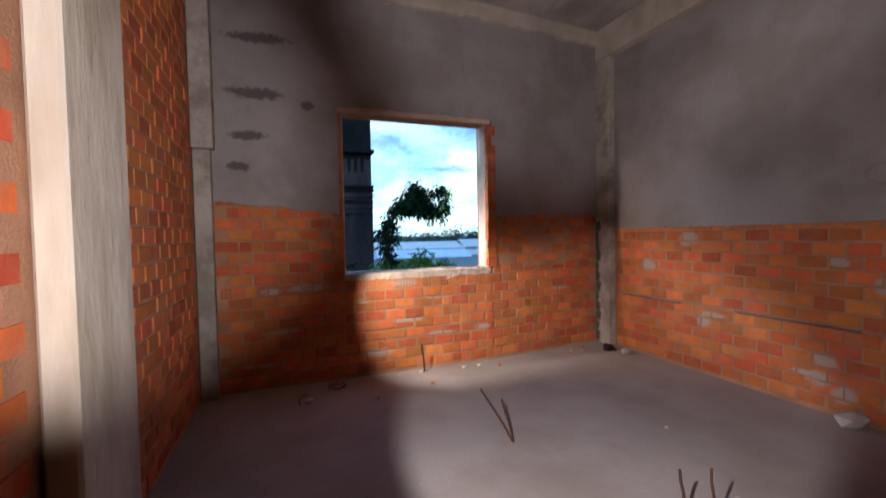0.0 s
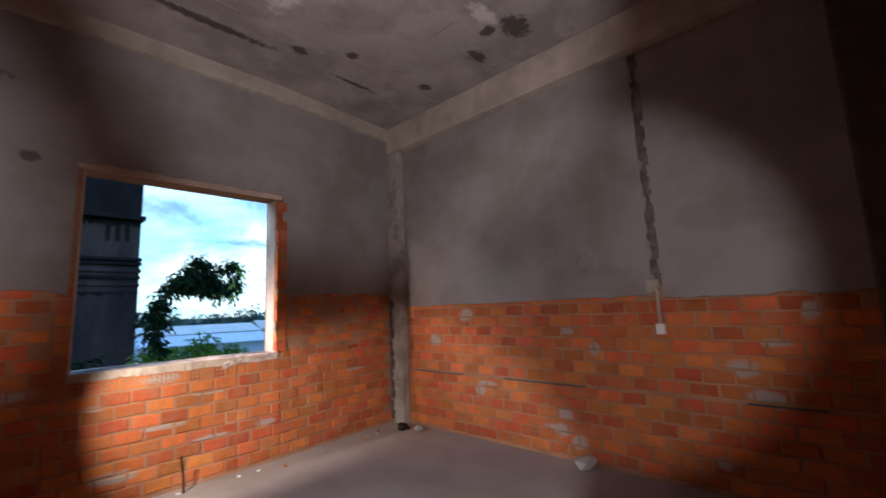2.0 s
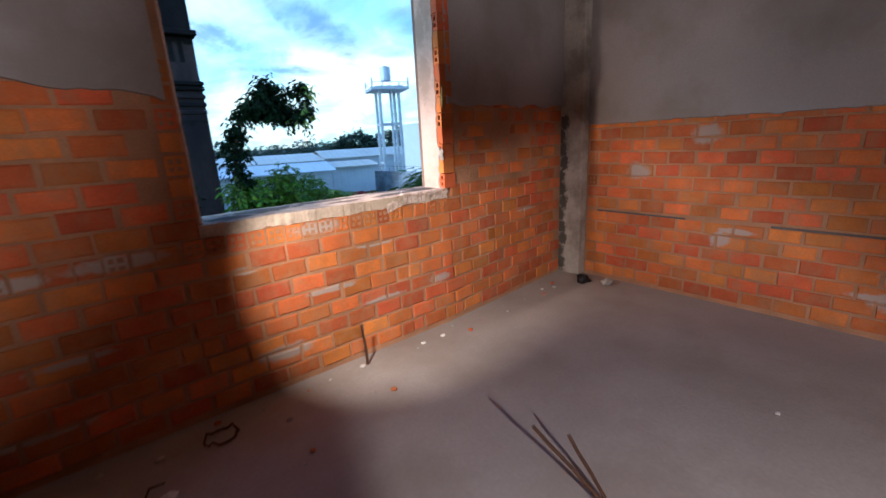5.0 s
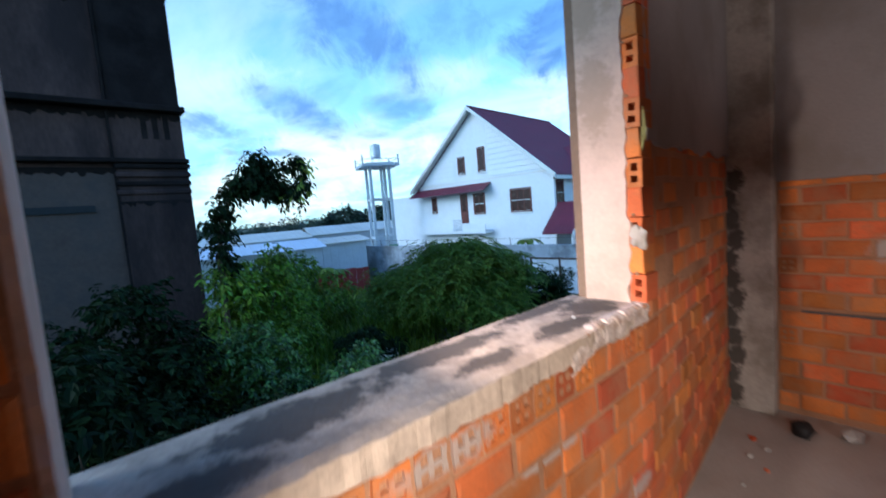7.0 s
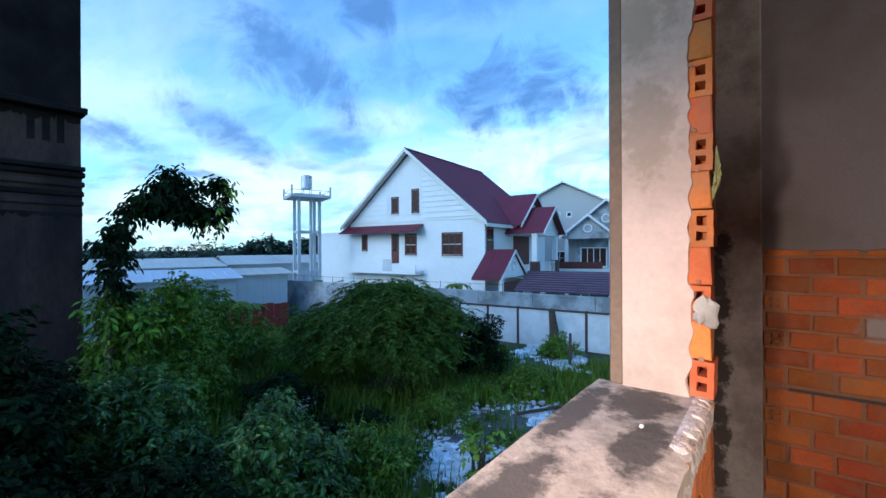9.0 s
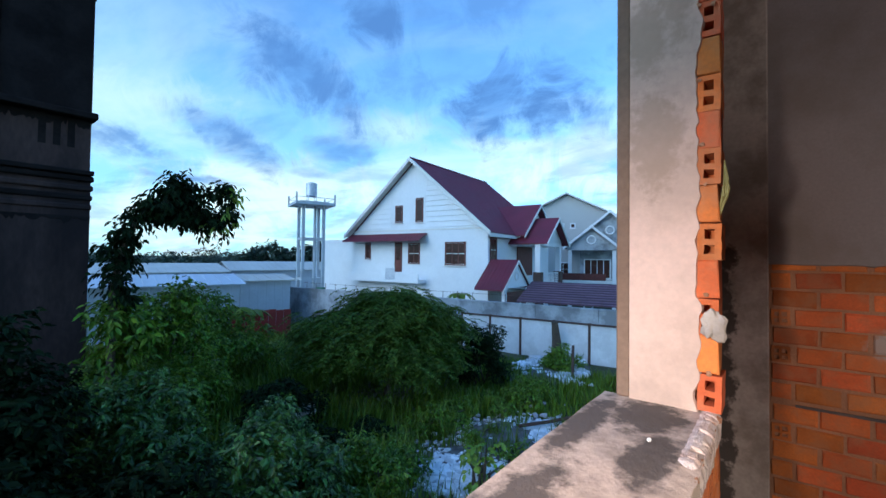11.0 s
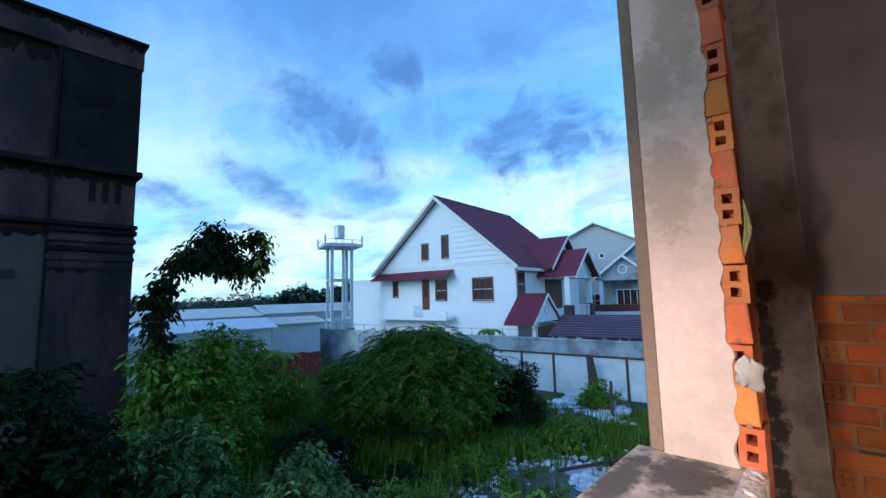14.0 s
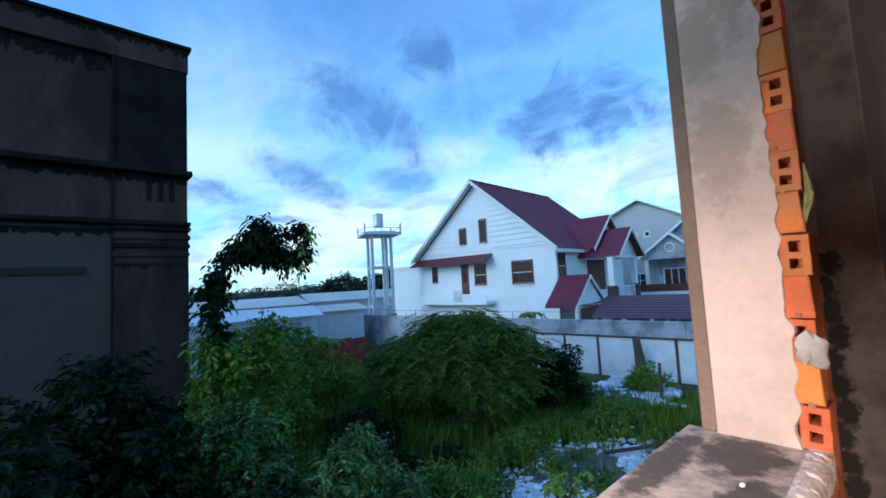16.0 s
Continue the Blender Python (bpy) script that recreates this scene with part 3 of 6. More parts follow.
col_nw = part("column_northwest", boxes((LEFT, LEFT + 0.13, -0.10, 0.0, 0.0, 2.1), (LEFT, LEFT + 0.16, -0.15, 0.0, 2.1, CEIL), bevel=0.008), M_CONCRETE)
tagged(col_nw, "rough cast concrete corner column, wider above", "column", kind="structure")
pillar = part("pillar_west", boxes((LEFT, LEFT + 0.10, -2.42, -1.9, 0.0, CEIL), bevel=0.012), M_PILLAR)
tagged(pillar, "pale cement rendered pillar against the brick wall", "pillar", kind="structure")
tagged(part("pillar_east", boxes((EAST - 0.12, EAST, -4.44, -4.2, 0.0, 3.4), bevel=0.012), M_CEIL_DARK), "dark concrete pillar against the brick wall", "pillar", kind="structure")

# ceiling marks: shutter-board joints, damp patches, pale drips
for i, y in enumerate((-0.9, -1.75, -2.7, -3.6, -4.6)):
    part("board_joint", boxes((LEFT + 0.1, EAST - 0.14, y - 0.003, y + 0.003, CEIL - 0.003, CEIL)), M_CONCRETE, ceiling)
for i, x in enumerate((-1.15, -2.3, -3.4)):
    part("board_joint", boxes((x - 0.003, x + 0.003, BACK + 0.1, -0.08, CEIL - 0.004, CEIL)), M_CONCRETE, ceiling)


for y0, y1, z in ((-0.95, -0.2, 0.628), (-2.35, -1.5, 0.63), (-3.9, -3.5, 0.63)):
    part("open_joint", boxes((EAST - 0.003, EAST + 0.02, y0, y1, z - 0.004, z + 0.009)), M_STAIN, wall_east, "open unfilled joint")

# window: sill, plastered reveals, weathered outer trim
window = tagged(new("window_1"), "bare unglazed window opening with cement reveals", "window", kind="structure")


def sill_top():
    bm = bmesh.new()
    nx, ny = 110, 8
    g = []
    for i in range(nx + 1):
        x = WX0 - 0.02 + (WX1 - WX0 + 0.04) * i / nx
        col = []
        for k in range(ny + 1):
            y = -0.004 + 0.294 * k / ny
            if k == 0:
                y += 0.005 * noise.noise((x * 9, 0, 1)) + 0.007 * noise.noise((x * 31, 0, 2))
            z = WZ0 + 0.004 * noise.noise((x * 6, y * 9, 3)) - (0.006 if k == 0 else 0)
            col.append(bm.verts.new((x, y, z)))
        g.append(col)
    for i in range(nx):
        for k in range(ny):
            bm.faces.new((g[i][k], g[i + 1][k], g[i + 1][k + 1], g[i][k + 1]))
    ext = bmesh.ops.extrude_face_region(bm, geom=bm.faces[:])
    for v in ext["geom"]:
        if isinstance(v, bmesh.types.BMVert):
            v.co.z -= 0.062 + 0.014 * noise.noise((v.co.x * 7, 3, 1)) + 0.008 * noise.noise((v.co.x * 29, 3, 1))
    bmesh.ops.recalc_face_normals(bm, faces=bm.faces[:])
    return bm


part("window_sill", sill_top(), M_SILL, window, "stained cement sill with a chipped inner edge")


def sill_edge():
    """Crumbled brick and mortar along the inner edge of the sill, pitted and uneven."""
    bm = bmesh.new()
    nx = 150
    prof = ((0.034, 0.003), (0.022, 0.006), (0.008, 0.004), (-0.004, -0.006), (-0.009, -0.022), (-0.008, -0.042), (-0.005, -0.062))
    rows = []
    for i in range(nx + 1):
        x = -2.22 + (WX1 + 2.25) * i / nx
        low = max(0.0, 0.07 * (1 - i / 40)) + 0.012 * noise.noise((x * 12, 5, 5)) * (i < 60)
        row = []
        for k, (y, z) in enumerate(prof):
            rough = noise.noise((x * 42, y * 60 + k * 0.6, z * 60)) + 0.6 * noise.noise((x * 110, y * 120 + k, 7))
            pit = -0.012 if noise.noise((x * 38, k * 1.7, 21)) > 0.3 and k > 1 else 0.0
            row.append(bm.verts.new((x, y - pit * (k > 2) + 0.002 * rough, WZ0 + z - low * 0.6 + 0.002 * rough + pit * (k <= 2))))
        rows.append(row)
    for r, t in zip(rows, rows[1:]):
        for k in range(len(prof) - 1):
            bm.faces.new((r[k], r[k + 1], t[k + 1], t[k]))
    bmesh.ops.recalc_face_normals(bm, faces=bm.faces[:])
    return bm


part("broken_edge", sill_edge(), M_EDGE, window, "pale crumbled mortar along the inner sill edge")


def reveal(x, sgn, name, inner=0.040):
    """Plaster on one side of the opening; the edge towards the room is broken away."""
    bm = bmesh.new()
    n = 90
    rows = []
    for i in range(n + 1):
        z = WZ0 + (WZ1 - WZ0) * i / n
        y = inner + 0.016 * noise.noise((z * 8, x, 0)) + 0.014 * noise.noise((z * 27, x, 5))
        rows.append([bm.verts.new(p) for p in ((x + sgn * 0.014, y, z), (x, y + 0.004, z), (x, OUT, z), (x + sgn * 0.014, OUT, z))])
    for r, s in zip(rows, rows[1:]):
        for k in range(3):
            bm.faces.new((r[k], r[k + 1], s[k + 1], s[k]))
    bmesh.ops.recalc_face_normals(bm, faces=bm.faces[:])
    return part(name, bm, M_REVEAL, window, "smooth cement reveal with a broken edge")


reveal(WX1, 1, "reveal")
reveal(WX0, -1, "reveal", 0.016)
part("lintel", boxes((WX0 - 0.05, WX1 + 0.05, -0.002, OUT - 0.002, WZ1 + 0.001, WZ1 + 0.06), bevel=0.004), M_REVEAL, window)
for x0, x1 in ((WX1 + 0.004, WX1 + 0.12), (WX0 - 0.12, WX0 - 0.004)):
    part("outer_trim", boxes((x0, x1, OUT, OUT + 0.038, WZ0 - 0.0, WZ1 + 0.1), bevel=0.004), M_REVEAL_OLD, window, "weathered brown outer trim")
part("outer_trim", boxes((WX0 - 0.12, WX1 + 0.12, OUT, OUT + 0.036, WZ1 + 0.1, WZ1 + 0.2), bevel=0.004), M_REVEAL_OLD, window)
part("mortar_lump", lump(0.034, 0.4, 0.75, 1.1, 0.8, 5, 3), M_CONCRETE, window, "lump of pale mortar squeezed from the joint").location = (WX1 - 0.004, 0.012, 1.235)
crumb_rnd = random.Random(8)
for i in range(9):
    c = part("mortar_crumb", lump(crumb_rnd.uniform(0.004, 0.009), 0.5, 1.0, crumb_rnd.uniform(0.5, 1.2), 0.9, i, 2), M_MORTAR, window)
    c.location = (WX1 + 0.001, crumb_rnd.uniform(0.0, 0.05), WZ0 + 0.1 * crumb_rnd.randint(0, 14) + crumb_rnd.uniform(-0.015, 0.015))
for i in range(30):
    c = part("mortar_crumb", lump(crumb_rnd.uniform(0.006, 0.014), 1.4, 0.8, 0.5, 0.9, i + 40, 2), M_REVEAL if i % 3 == 0 else M_MORTAR, window)
    c.location = (WX0 + (WX1 - WX0) * (1 - crumb_rnd.random() ** 2), crumb_rnd.uniform(0.0, 0.035), WZ0 - 0.008)

# ---- loose things in the room ----


def rebase(a, loc):
    """Moves an anchor to the foot of its thing; the parts stay where they are."""
    for c in a.children:
        c.location = Vector(c.location) - Vector(loc)
    a.location = loc
    return a



def rods(name, base, tips, label, r=0.006):
    a = anchor(name, base, label, "steel bar", "starter bars in the floor")
    for t in tips:
        d = Vector(t) - Vector(base)
        pts = [d * k / 4 + Vector((0.006 * math.sin(k * 1.3), 0.004 * math.cos(k * 2.1), 0)) * (k / 4) for k in range(5)]
        pts[0] = Vector((0, 0, -0.01))
        part("bar", tube(pts, r, r * 0.9, 7), M_RUST, a)
    return a


rods("steel_bar", (-2.512, -0.10, 0), [(-2.55, -0.16, 0.30)], "rusty upright starter bar at the foot of the brick wall", 0.009)
rods("steel_bar", (-2.404, -1.667, 0), [(-2.50, -1.38, 0.27), (-2.37, -1.45, 0.20)], "two rusty leaning starter bars sticking out of the floor", 0.008)
rods("steel_bar", (-2.02, -2.60, 0), [(-2.025, -2.575, 0.22)], "rusty starter bar beside the striped bag", 0.008)
rods("steel_bar", (-1.97, -2.71, 0), [(-1.93, -2.66, 0.25)], "rusty starter bar rising through the striped bag", 0.007)


def striped_bag():
    """A crumpled flat bag of woven plastic with broad stripes."""
    a = anchor("woven_bag", (-2.02, -2.93, 0.0), "crumpled blue, white and red striped woven plastic bag on the floor", "bag")
    n = 30
    cells = {0: bmesh.new(), 1: bmesh.new(), 2: bmesh.new()}
    def pt(i, k):
        u, v = i / n * 2 - 1, k / n * 2 - 1
        x, y = u * math.sqrt(1 - v * v / 2) * 0.27, v * math.sqrt(1 - u * u / 2) * 0.21
        edge = max(abs(u), abs(v))
        h = 0.055 * (1 - edge ** 3) + 0.030 * noise.noise((u * 2.2, v * 2.2, 1)) + 0.016 * noise.noise((u * 5, v * 5, 7))
        return Vector((x, y, max(0.004, h + 0.012)))
    for i in range(n):
        for k in range(n):
            u = i / n + 0.35 * k / n
            c = 0 if 0.12 < u % 0.45 < 0.27 else (2 if 0.33 < u % 0.45 < 0.39 else 1)
            bm = cells[c]
            bm.faces.new([bm.verts.new(pt(*q)) for q in ((i, k), (i + 1, k), (i + 1, k + 1), (i, k + 1))])
    for c, name, m, lab in ((0, "stripe", M_BAG_BLUE, "blue stripes"), (1, "cloth", M_BAG_WHITE, "white cloth"), (2, "stripe", M_BAG_RED, "red stripes")):
        bmesh.ops.remove_doubles(cells[c], verts=cells[c].verts[:], dist=1e-5)
        bmesh.ops.recalc_face_normals(cells[c], faces=cells[c].faces[:])
        ob = part(name, cells[c], m, a, lab, smooth=True)
        s = ob.modifiers.new("thickness", "SOLIDIFY")
        s.thickness = 0.003
    rim = [(-0.26, -0.06, 0.03), (-0.25, 0.06, 0.035), (-0.18, 0.16, 0.04), (-0.05, 0.215, 0.04), (0.1, 0.205, 0.035), (0.25, 0.16, 0.02)]
    part("strap", tube(rim, 0.012, 0.008, 7), M_RUST, a, "brown carrying strap")


striped_bag()
stick = anchor("stick", (-1.72, -3.1, 0.012), "short dark broken stick on the floor", "stick")
part("stem", tube([(-0.1, 0, 0), (0, 0.012, 0.004), (0.11, 0.05, 0.01)], 0.009, 0.006), M_BARK, stick)
part("twig", tube([(0.02, 0.015, 0.004), (0.07, 0.0, 0.03)], 0.006, 0.003), M_BARK, stick)

ring = anchor("wire_ring", (-3.37, -0.21, 0.006), "loose ring of dark rusty wire on the floor", "wire ring")
part("loop", tube([(0.075 * math.cos(k / 18 * 6.1), 0.06 * math.sin(k / 18 * 6.1), 0.006 + 0.02 * (k % 5 == 2)) for k in range(19)], 0.006, 0.006, 6), M_RUST, ring)
scrap = anchor("rubber_scrap", (-0.36, -0.24, 0.0), "black crumpled rubber scrap in the room corner", "scrap")
part("body", lump(0.055, 1.2, 0.9, 0.85, 0.45, 3), M_BLACK, scrap, smooth=True).location = (0, 0, 0.038)
part("flap", lump(0.03, 1.3, 0.8, 0.5, 0.5, 8), M_BLACK, scrap, smooth=True).location = (0.06, -0.02, 0.012)


def chip(x, y, r, material, label, seed, name="mortar_chip"):
    ob = part(name, lump(r, 1.2, 0.9, 0.6, 0.45, seed, 1), material)
    ob.location = (x, y, r * 0.45)
    tagged(ob, label, "rubble", "chips on the floor")


chip_rnd = random.Random(4)
for i in range(34):
    if i < 20:
        x, y = chip_rnd.uniform(-4.0, -0.4), -0.05 - abs(chip_rnd.gauss(0, 0.1))
    else:
        x, y = chip_rnd.uniform(-3.9, -0.6), chip_rnd.uniform(-3.0, -0.3)
    kind = chip_rnd.random()
    chip(x, y, chip_rnd.uniform(0.007, 0.02), M_STONE if kind < 0.6 else (M_BRICK if kind < 0.85 else M_CEIL_LIGHT),
         "small grey mortar chip on the floor" if kind < 0.6 else ("small orange brick chip on the floor" if kind < 0.85 else "small pale plaster chip on the floor"), i)
chip(-0.20, -2.36, 0.11, M_STONE, "rounded lump of grey mortar at the foot of the wall", 71)
chip(-0.27, -0.42, 0.06, M_STONE, "rounded lump of grey mortar at the foot of the wall", 72)
chip(-3.62, -0.47, 0.035, M_CEIL_LIGHT, "pale plaster crumb beside a curl of wire", 73)
chip(-2.10, -0.14, 0.018, M_CEIL_LIGHT, "small pale plaster chip on the floor", 74)
curl = anchor("wire_curl", (-3.66, -0.45, 0.006), "short curl of rusty wire on the floor", "wire")
part("wire", tube([(-0.03, -0.06, 0.004), (-0.04, 0.0, 0.02), (-0.01, 0.05, 0.04), (0.04, 0.07, 0.02)], 0.006, 0.005, 6), M_RUST, curl)
pebble = part("sill_pebble", lump(0.006, 1.3, 0.9, 0.8, 0.3, 9, 1), M_WHITE_PLASTIC)
pebble.location = (-2.03, 0.10, WZ0 + 0.006)
tagged(pebble, "small white pebble lying on the cement sill", "pebble")

socket = anchor("hanging_cable", (EAST - 0.012, -3.02, 1.12), "white cable with a socket hanging from a wall chase", "cable")
part("cable", tube([(0.02, 0.0, 0.36), (-0.006, 0.0, 0.3), (-0.012, 0.002, 0.18), (-0.012, 0.0, 0.05)], 0.011, 0.011), M_BEAM, socket, "pale conduit")
part("plug", boxes((-0.035, 0.008, -0.032, 0.032, -0.03, 0.05), bevel=0.006), M_WHITE_PLASTIC, socket, "white plastic socket")
part("wall_box", boxes((-0.012, 0.01, -0.02, 0.08, 0.29, 0.39), bevel=0.004), M_CONCRETE, socket, "dark open box in the wall")
whorl = part("plaster_ring", tube([(0, 0.075 * math.cos(k / 16 * 6.0), 0.065 * math.sin(k / 16 * 6.0)) for k in range(17)], 0.012, 0.006, 6), M_PLASTER, wall_east)
whorl.location = (EAST - 0.014, -2.45, 1.70)
tuft = anchor("fibre_tuft", (WX1 + 0.02, -0.004, 1.585), "tuft of dry greenish fibre stuck in the broken wall edge", "fibre tuft")
for i in range(12):
    r = random.Random(i)
    part("strand", tube([(0, 0, -0.05 + r.uniform(-.02, .02)), (-0.008 - r.uniform(0, .012), -0.010 - r.uniform(0, .014), r.uniform(-.02, .03)), (-0.005, -0.012, 0.06 + r.uniform(-.02, .03))], 0.0025, 0.0015, 5), M_STRAW, tuft)

# ---- outside: ground, yard ----
GZ = -3.6


def ground_sheet():
    bm = bmesh.new()
    xs = [-2500, -400, -100, -40] + [-20 + 2.0 * i for i in range(31)] + [60, 120, 400, 2500]
    ys = [-2500, -400, -60, -8] + [0.1 + 2.0 * i for i in range(25)] + [70, 120, 400, 2500]
    g = [[bm.verts.new((x, y, GZ + (0.12 * noise.noise((x * .3, y * .3, 2)) if -20 < x < 42 and 1 < y < 50 else 0))) for y in ys] for x in xs]
    for i in range(len(xs) - 1):
        for k in range(len(ys) - 1):
            bm.faces.new((g[i][k], g[i + 1][k], g[i + 1][k + 1], g[i][k + 1]))
    return bm


tagged(part("ground", ground_sheet(), M_GROUND), "overgrown weedy earth reaching the horizon", "ground", kind="structure")


def soil_patch(cx, cy, rx, ry, seed, material, label):
    bm = bmesh.new()
    c = bm.verts.new((cx, cy, GZ + 0.34))
    rings = []
    for f, h in ((0.45, 0.30), (0.8, 0.2), (1.0, -0.1)):
        rings.append([bm.verts.new((cx + rx * f * math.cos(a) * (1 + 0.3 * noise.noise((math.cos(a) * 2, math.sin(a) * 2, seed))), cy + ry * f * math.sin(a) * (1 + 0.3 * noise.noise((math.cos(a) * 2, math.sin(a) * 2, seed + 5))),
                                    GZ + h + 0.05 * noise.noise((a * 3, f * 9, seed)))) for a in [2 * math.pi * k / 28 for k in range(28)]])
    for k in range(28):
        bm.faces.new((c, rings[0][k], rings[0][(k + 1) % 28]))
        for r, s in zip(rings, rings[1:]):
            bm.faces.new((r[k], s[k], s[(k + 1) % 28], r[(k + 1) % 28]))
    tagged(part("earth_patch", bm, material), label, "earth", kind="structure")


soil_patch(6.0, 5.5, 3.4, 1.7, 1, M_SOIL, "bare grey ashy earth with lime rubble")
soil_patch(14.3, 7.6, 3.2, 1.6, 2, M_SOIL, "bare grey ashy earth along the yard wall")


def scatter_mesh(name, count, seed, spot, size, material, label, flat=0.5):
    rnd = random.Random(seed)
    verts, faces = [], []
    for _ in range(count):
        x, y, z = spot(rnd)
        r = size(rnd)
        n = 7
        b = len(verts)
        verts.append((x, y, z + r * flat))
        for k in range(n):
            a = 2 * math.pi * k / n + rnd.uniform(-.2, .2)
            q = r * rnd.uniform(.6, 1.2)
            verts.append((x + q * math.cos(a), y + q * math.sin(a), z + r * flat * rnd.uniform(.3, .8)))
        for k in range(n):
            v = verts[b + 1 + k]
            verts.append((x + (v[0] - x) * 1.15, y + (v[1] - y) * 1.15, z - r * 0.4))
        for k in range(n):
            faces.append((b, b + 1 + k, b + 1 + (k + 1) % n))
            faces.append((b + 1 + k, b + 1 + n + k, b + 1 + n + (k + 1) % n, b + 1 + (k + 1) % n))
    me = bpy.data.meshes.new(name)
    me.from_pydata(verts, [], faces)
    return tagged(finish(name, me, material), label, "rubble", kind="stuff")


scatter_mesh("lime_rubble", 1500, 2, lambda r: (r.gauss(4.8, 0.55), r.gauss(5.4, 0.42), GZ + 0.27), lambda r: 0.02 + 0.11 * r.random() ** 2.5, M_LIME, "heap of white lime rubble on grey earth")
scatter_mesh("lime_rubble", 800, 3, lambda r: (r.gauss(7.4, 0.5), r.gauss(5.2, 0.35), GZ + 0.25), lambda r: 0.02 + 0.16 * r.random() ** 2.5, M_LIME, "white lime slabs scattered on grey earth", 0.3)
scatter_mesh("lime_rubble", 160, 5, lambda r: (r.gauss(14.2, 0.9), r.gauss(7.6, 0.7), GZ + 0.24), lambda r: r.uniform(0.05, 0.4), M_LIME, "white broken sheets lying by the yard wall", 0.25)
scatter_mesh("grey_rubble", 900, 6, lambda r: (r.gauss(6.2, 1.3), r.gauss(5.4, 0.7), GZ + 0.24), lambda r: r.uniform(0.02, 0.09), M_STONE, "grey stones and cinders on bare earth")
for x, y, z, seed in ((3.5, 10.0, -2.85, 1),):
    sack = part("white_sack", lump(0.38, 1.3, 0.7, 0.55, 0.4, seed), M_LIME)
    sack.location = (x, y, z)
    tagged(sack, "pale plastic sack lying among the weeds", "sack")
pole = anchor("rusty_pole", (8.2, 4.9, GZ + 0.3), "rusty brown pole lying on the rubble", "pole")
part("shaft", tube([(-0.9, 0.5, 0.12), (0, 0, 0.1), (0.9, -0.5, 0.12)], 0.05, 0.05), M_RUST, pole)

# ---- vegetation ----


def leaf_arrays(centers, normals, sizes, aspect, rnd, droop=0.3, along=None):
    """Pointed oval leaves, folded on the midrib (two quads each), as vertices and faces."""
    n = len(centers)
    d = rnd.normal(size=(n, 3)) if along is None else along.copy()
    d -= normals * np.sum(d * normals, axis=1, keepdims=True)
    d /= np.linalg.norm(d, axis=1, keepdims=True) + 1e-9
    d[:, 2] -= droop
    d /= np.linalg.norm(d, axis=1, keepdims=True) + 1e-9
    w = np.cross(normals, d)
    w /= np.linalg.norm(w, axis=1, keepdims=True) + 1e-9
    up = np.cross(d, w)
    s = sizes[:, None]
    sag = np.array([0, 0, -0.12]) * s
    tip = centers + d * s + sag
    wide, fold = w * s * aspect / 2, up * s * 0.09
    near, far = centers + d * s * 0.28, centers + d * s * 0.64 + sag * 0.3
    v = np.stack((centers, near + wide * 0.9 + fold, far + wide + fold, tip, far - wide + fold, near - wide * 0.9 + fold), axis=1).reshape(-1, 3)
    k = np.arange(n)[:, None] * 6
    f = np.concatenate((k + np.array([0, 1, 2, 3]), k + np.array([0, 3, 4, 5])), axis=1).reshape(-1, 4)
    return v, f


def crown_mesh(name, blobs, count, size, material, parent, seed, aspect=0.45, droop=0.3, shell=0.55, label="", sprig=7):
    """Sprigs of leaves spread through a group of uneven clumps, thicker towards their skins."""
    rnd = np.random.default_rng(seed)
    vol = np.array([b[3] ** 2 for b in blobs])
    m = max(1, count // sprig)
    B = np.array(blobs)[rnd.choice(len(blobs), m, p=vol / vol.sum())]
    dirs = rnd.normal(size=(m, 3))
    dirs /= np.linalg.norm(dirs, axis=1, keepdims=True)
    rad = B[:, 3] * (shell + (1 - shell) * rnd.random(m)) * (1 + 0.13 * rnd.normal(size=m))
    root = B[:, :3] + dirs * rad[:, None] * np.array([1, 1, 0.75])
    grow = dirs + rnd.normal(size=(m, 3)) * 0.55 + np.array([0, 0, 0.35])
    grow /= np.linalg.norm(grow, axis=1, keepdims=True)
    side = np.cross(grow, rnd.normal(size=(m, 3)))
    side /= np.linalg.norm(side, axis=1, keepdims=True) + 1e-9
    length = size * rnd.uniform(0.9, 2.0, m)
    C, A, NR = [], [], []
    for k in range(sprig):
        t = k / max(1, sprig - 1)
        sg = (1 if k % 2 else -1) * (1 - 0.8 * (t > 0.99))
        C.append(root + grow * (length * t)[:, None] - np.array([0, 0, 0.25]) * (length * t * t)[:, None])
        A.append(side * sg + grow * (0.35 + 0.5 * t) + rnd.normal(size=(m, 3)) * 0.3)
        NR.append(np.cross(side, grow) * 0.4 + np.array([0, 0, 0.9]) + dirs * 0.5 + rnd.normal(size=(m, 3)) * 0.4)
    c, along, nrm = np.concatenate(C), np.concatenate(A), np.concatenate(NR)
    c[:, 2] = np.maximum(c[:, 2], GZ + 0.02)
    nrm /= np.linalg.norm(nrm, axis=1, keepdims=True)
    v, f = leaf_arrays(c, nrm, size * rnd.uniform(0.5, 1.25, len(c)), aspect, rnd, droop, along)
    me = bpy.data.meshes.new(name)
    me.from_pydata(v.tolist(), [], f.tolist())
    return finish(name, me, material, parent, label)


def clumps(cx, cy, z0, z1, rx, ry, n, r, seed, dome=True):
    rnd = random.Random(seed)
    out = []
    for _ in range(n):
        a, q = rnd.uniform(0, 6.283), math.sqrt(rnd.random())
        h = (1 - q * q * 0.75) if dome else 1
        out.append((cx + rx * q * math.cos(a), cy + ry * q * math.sin(a), z0 + (z1 - z0) * h * rnd.uniform(0.35, 1.0), r * rnd.uniform(0.6, 1.25)))
    return out


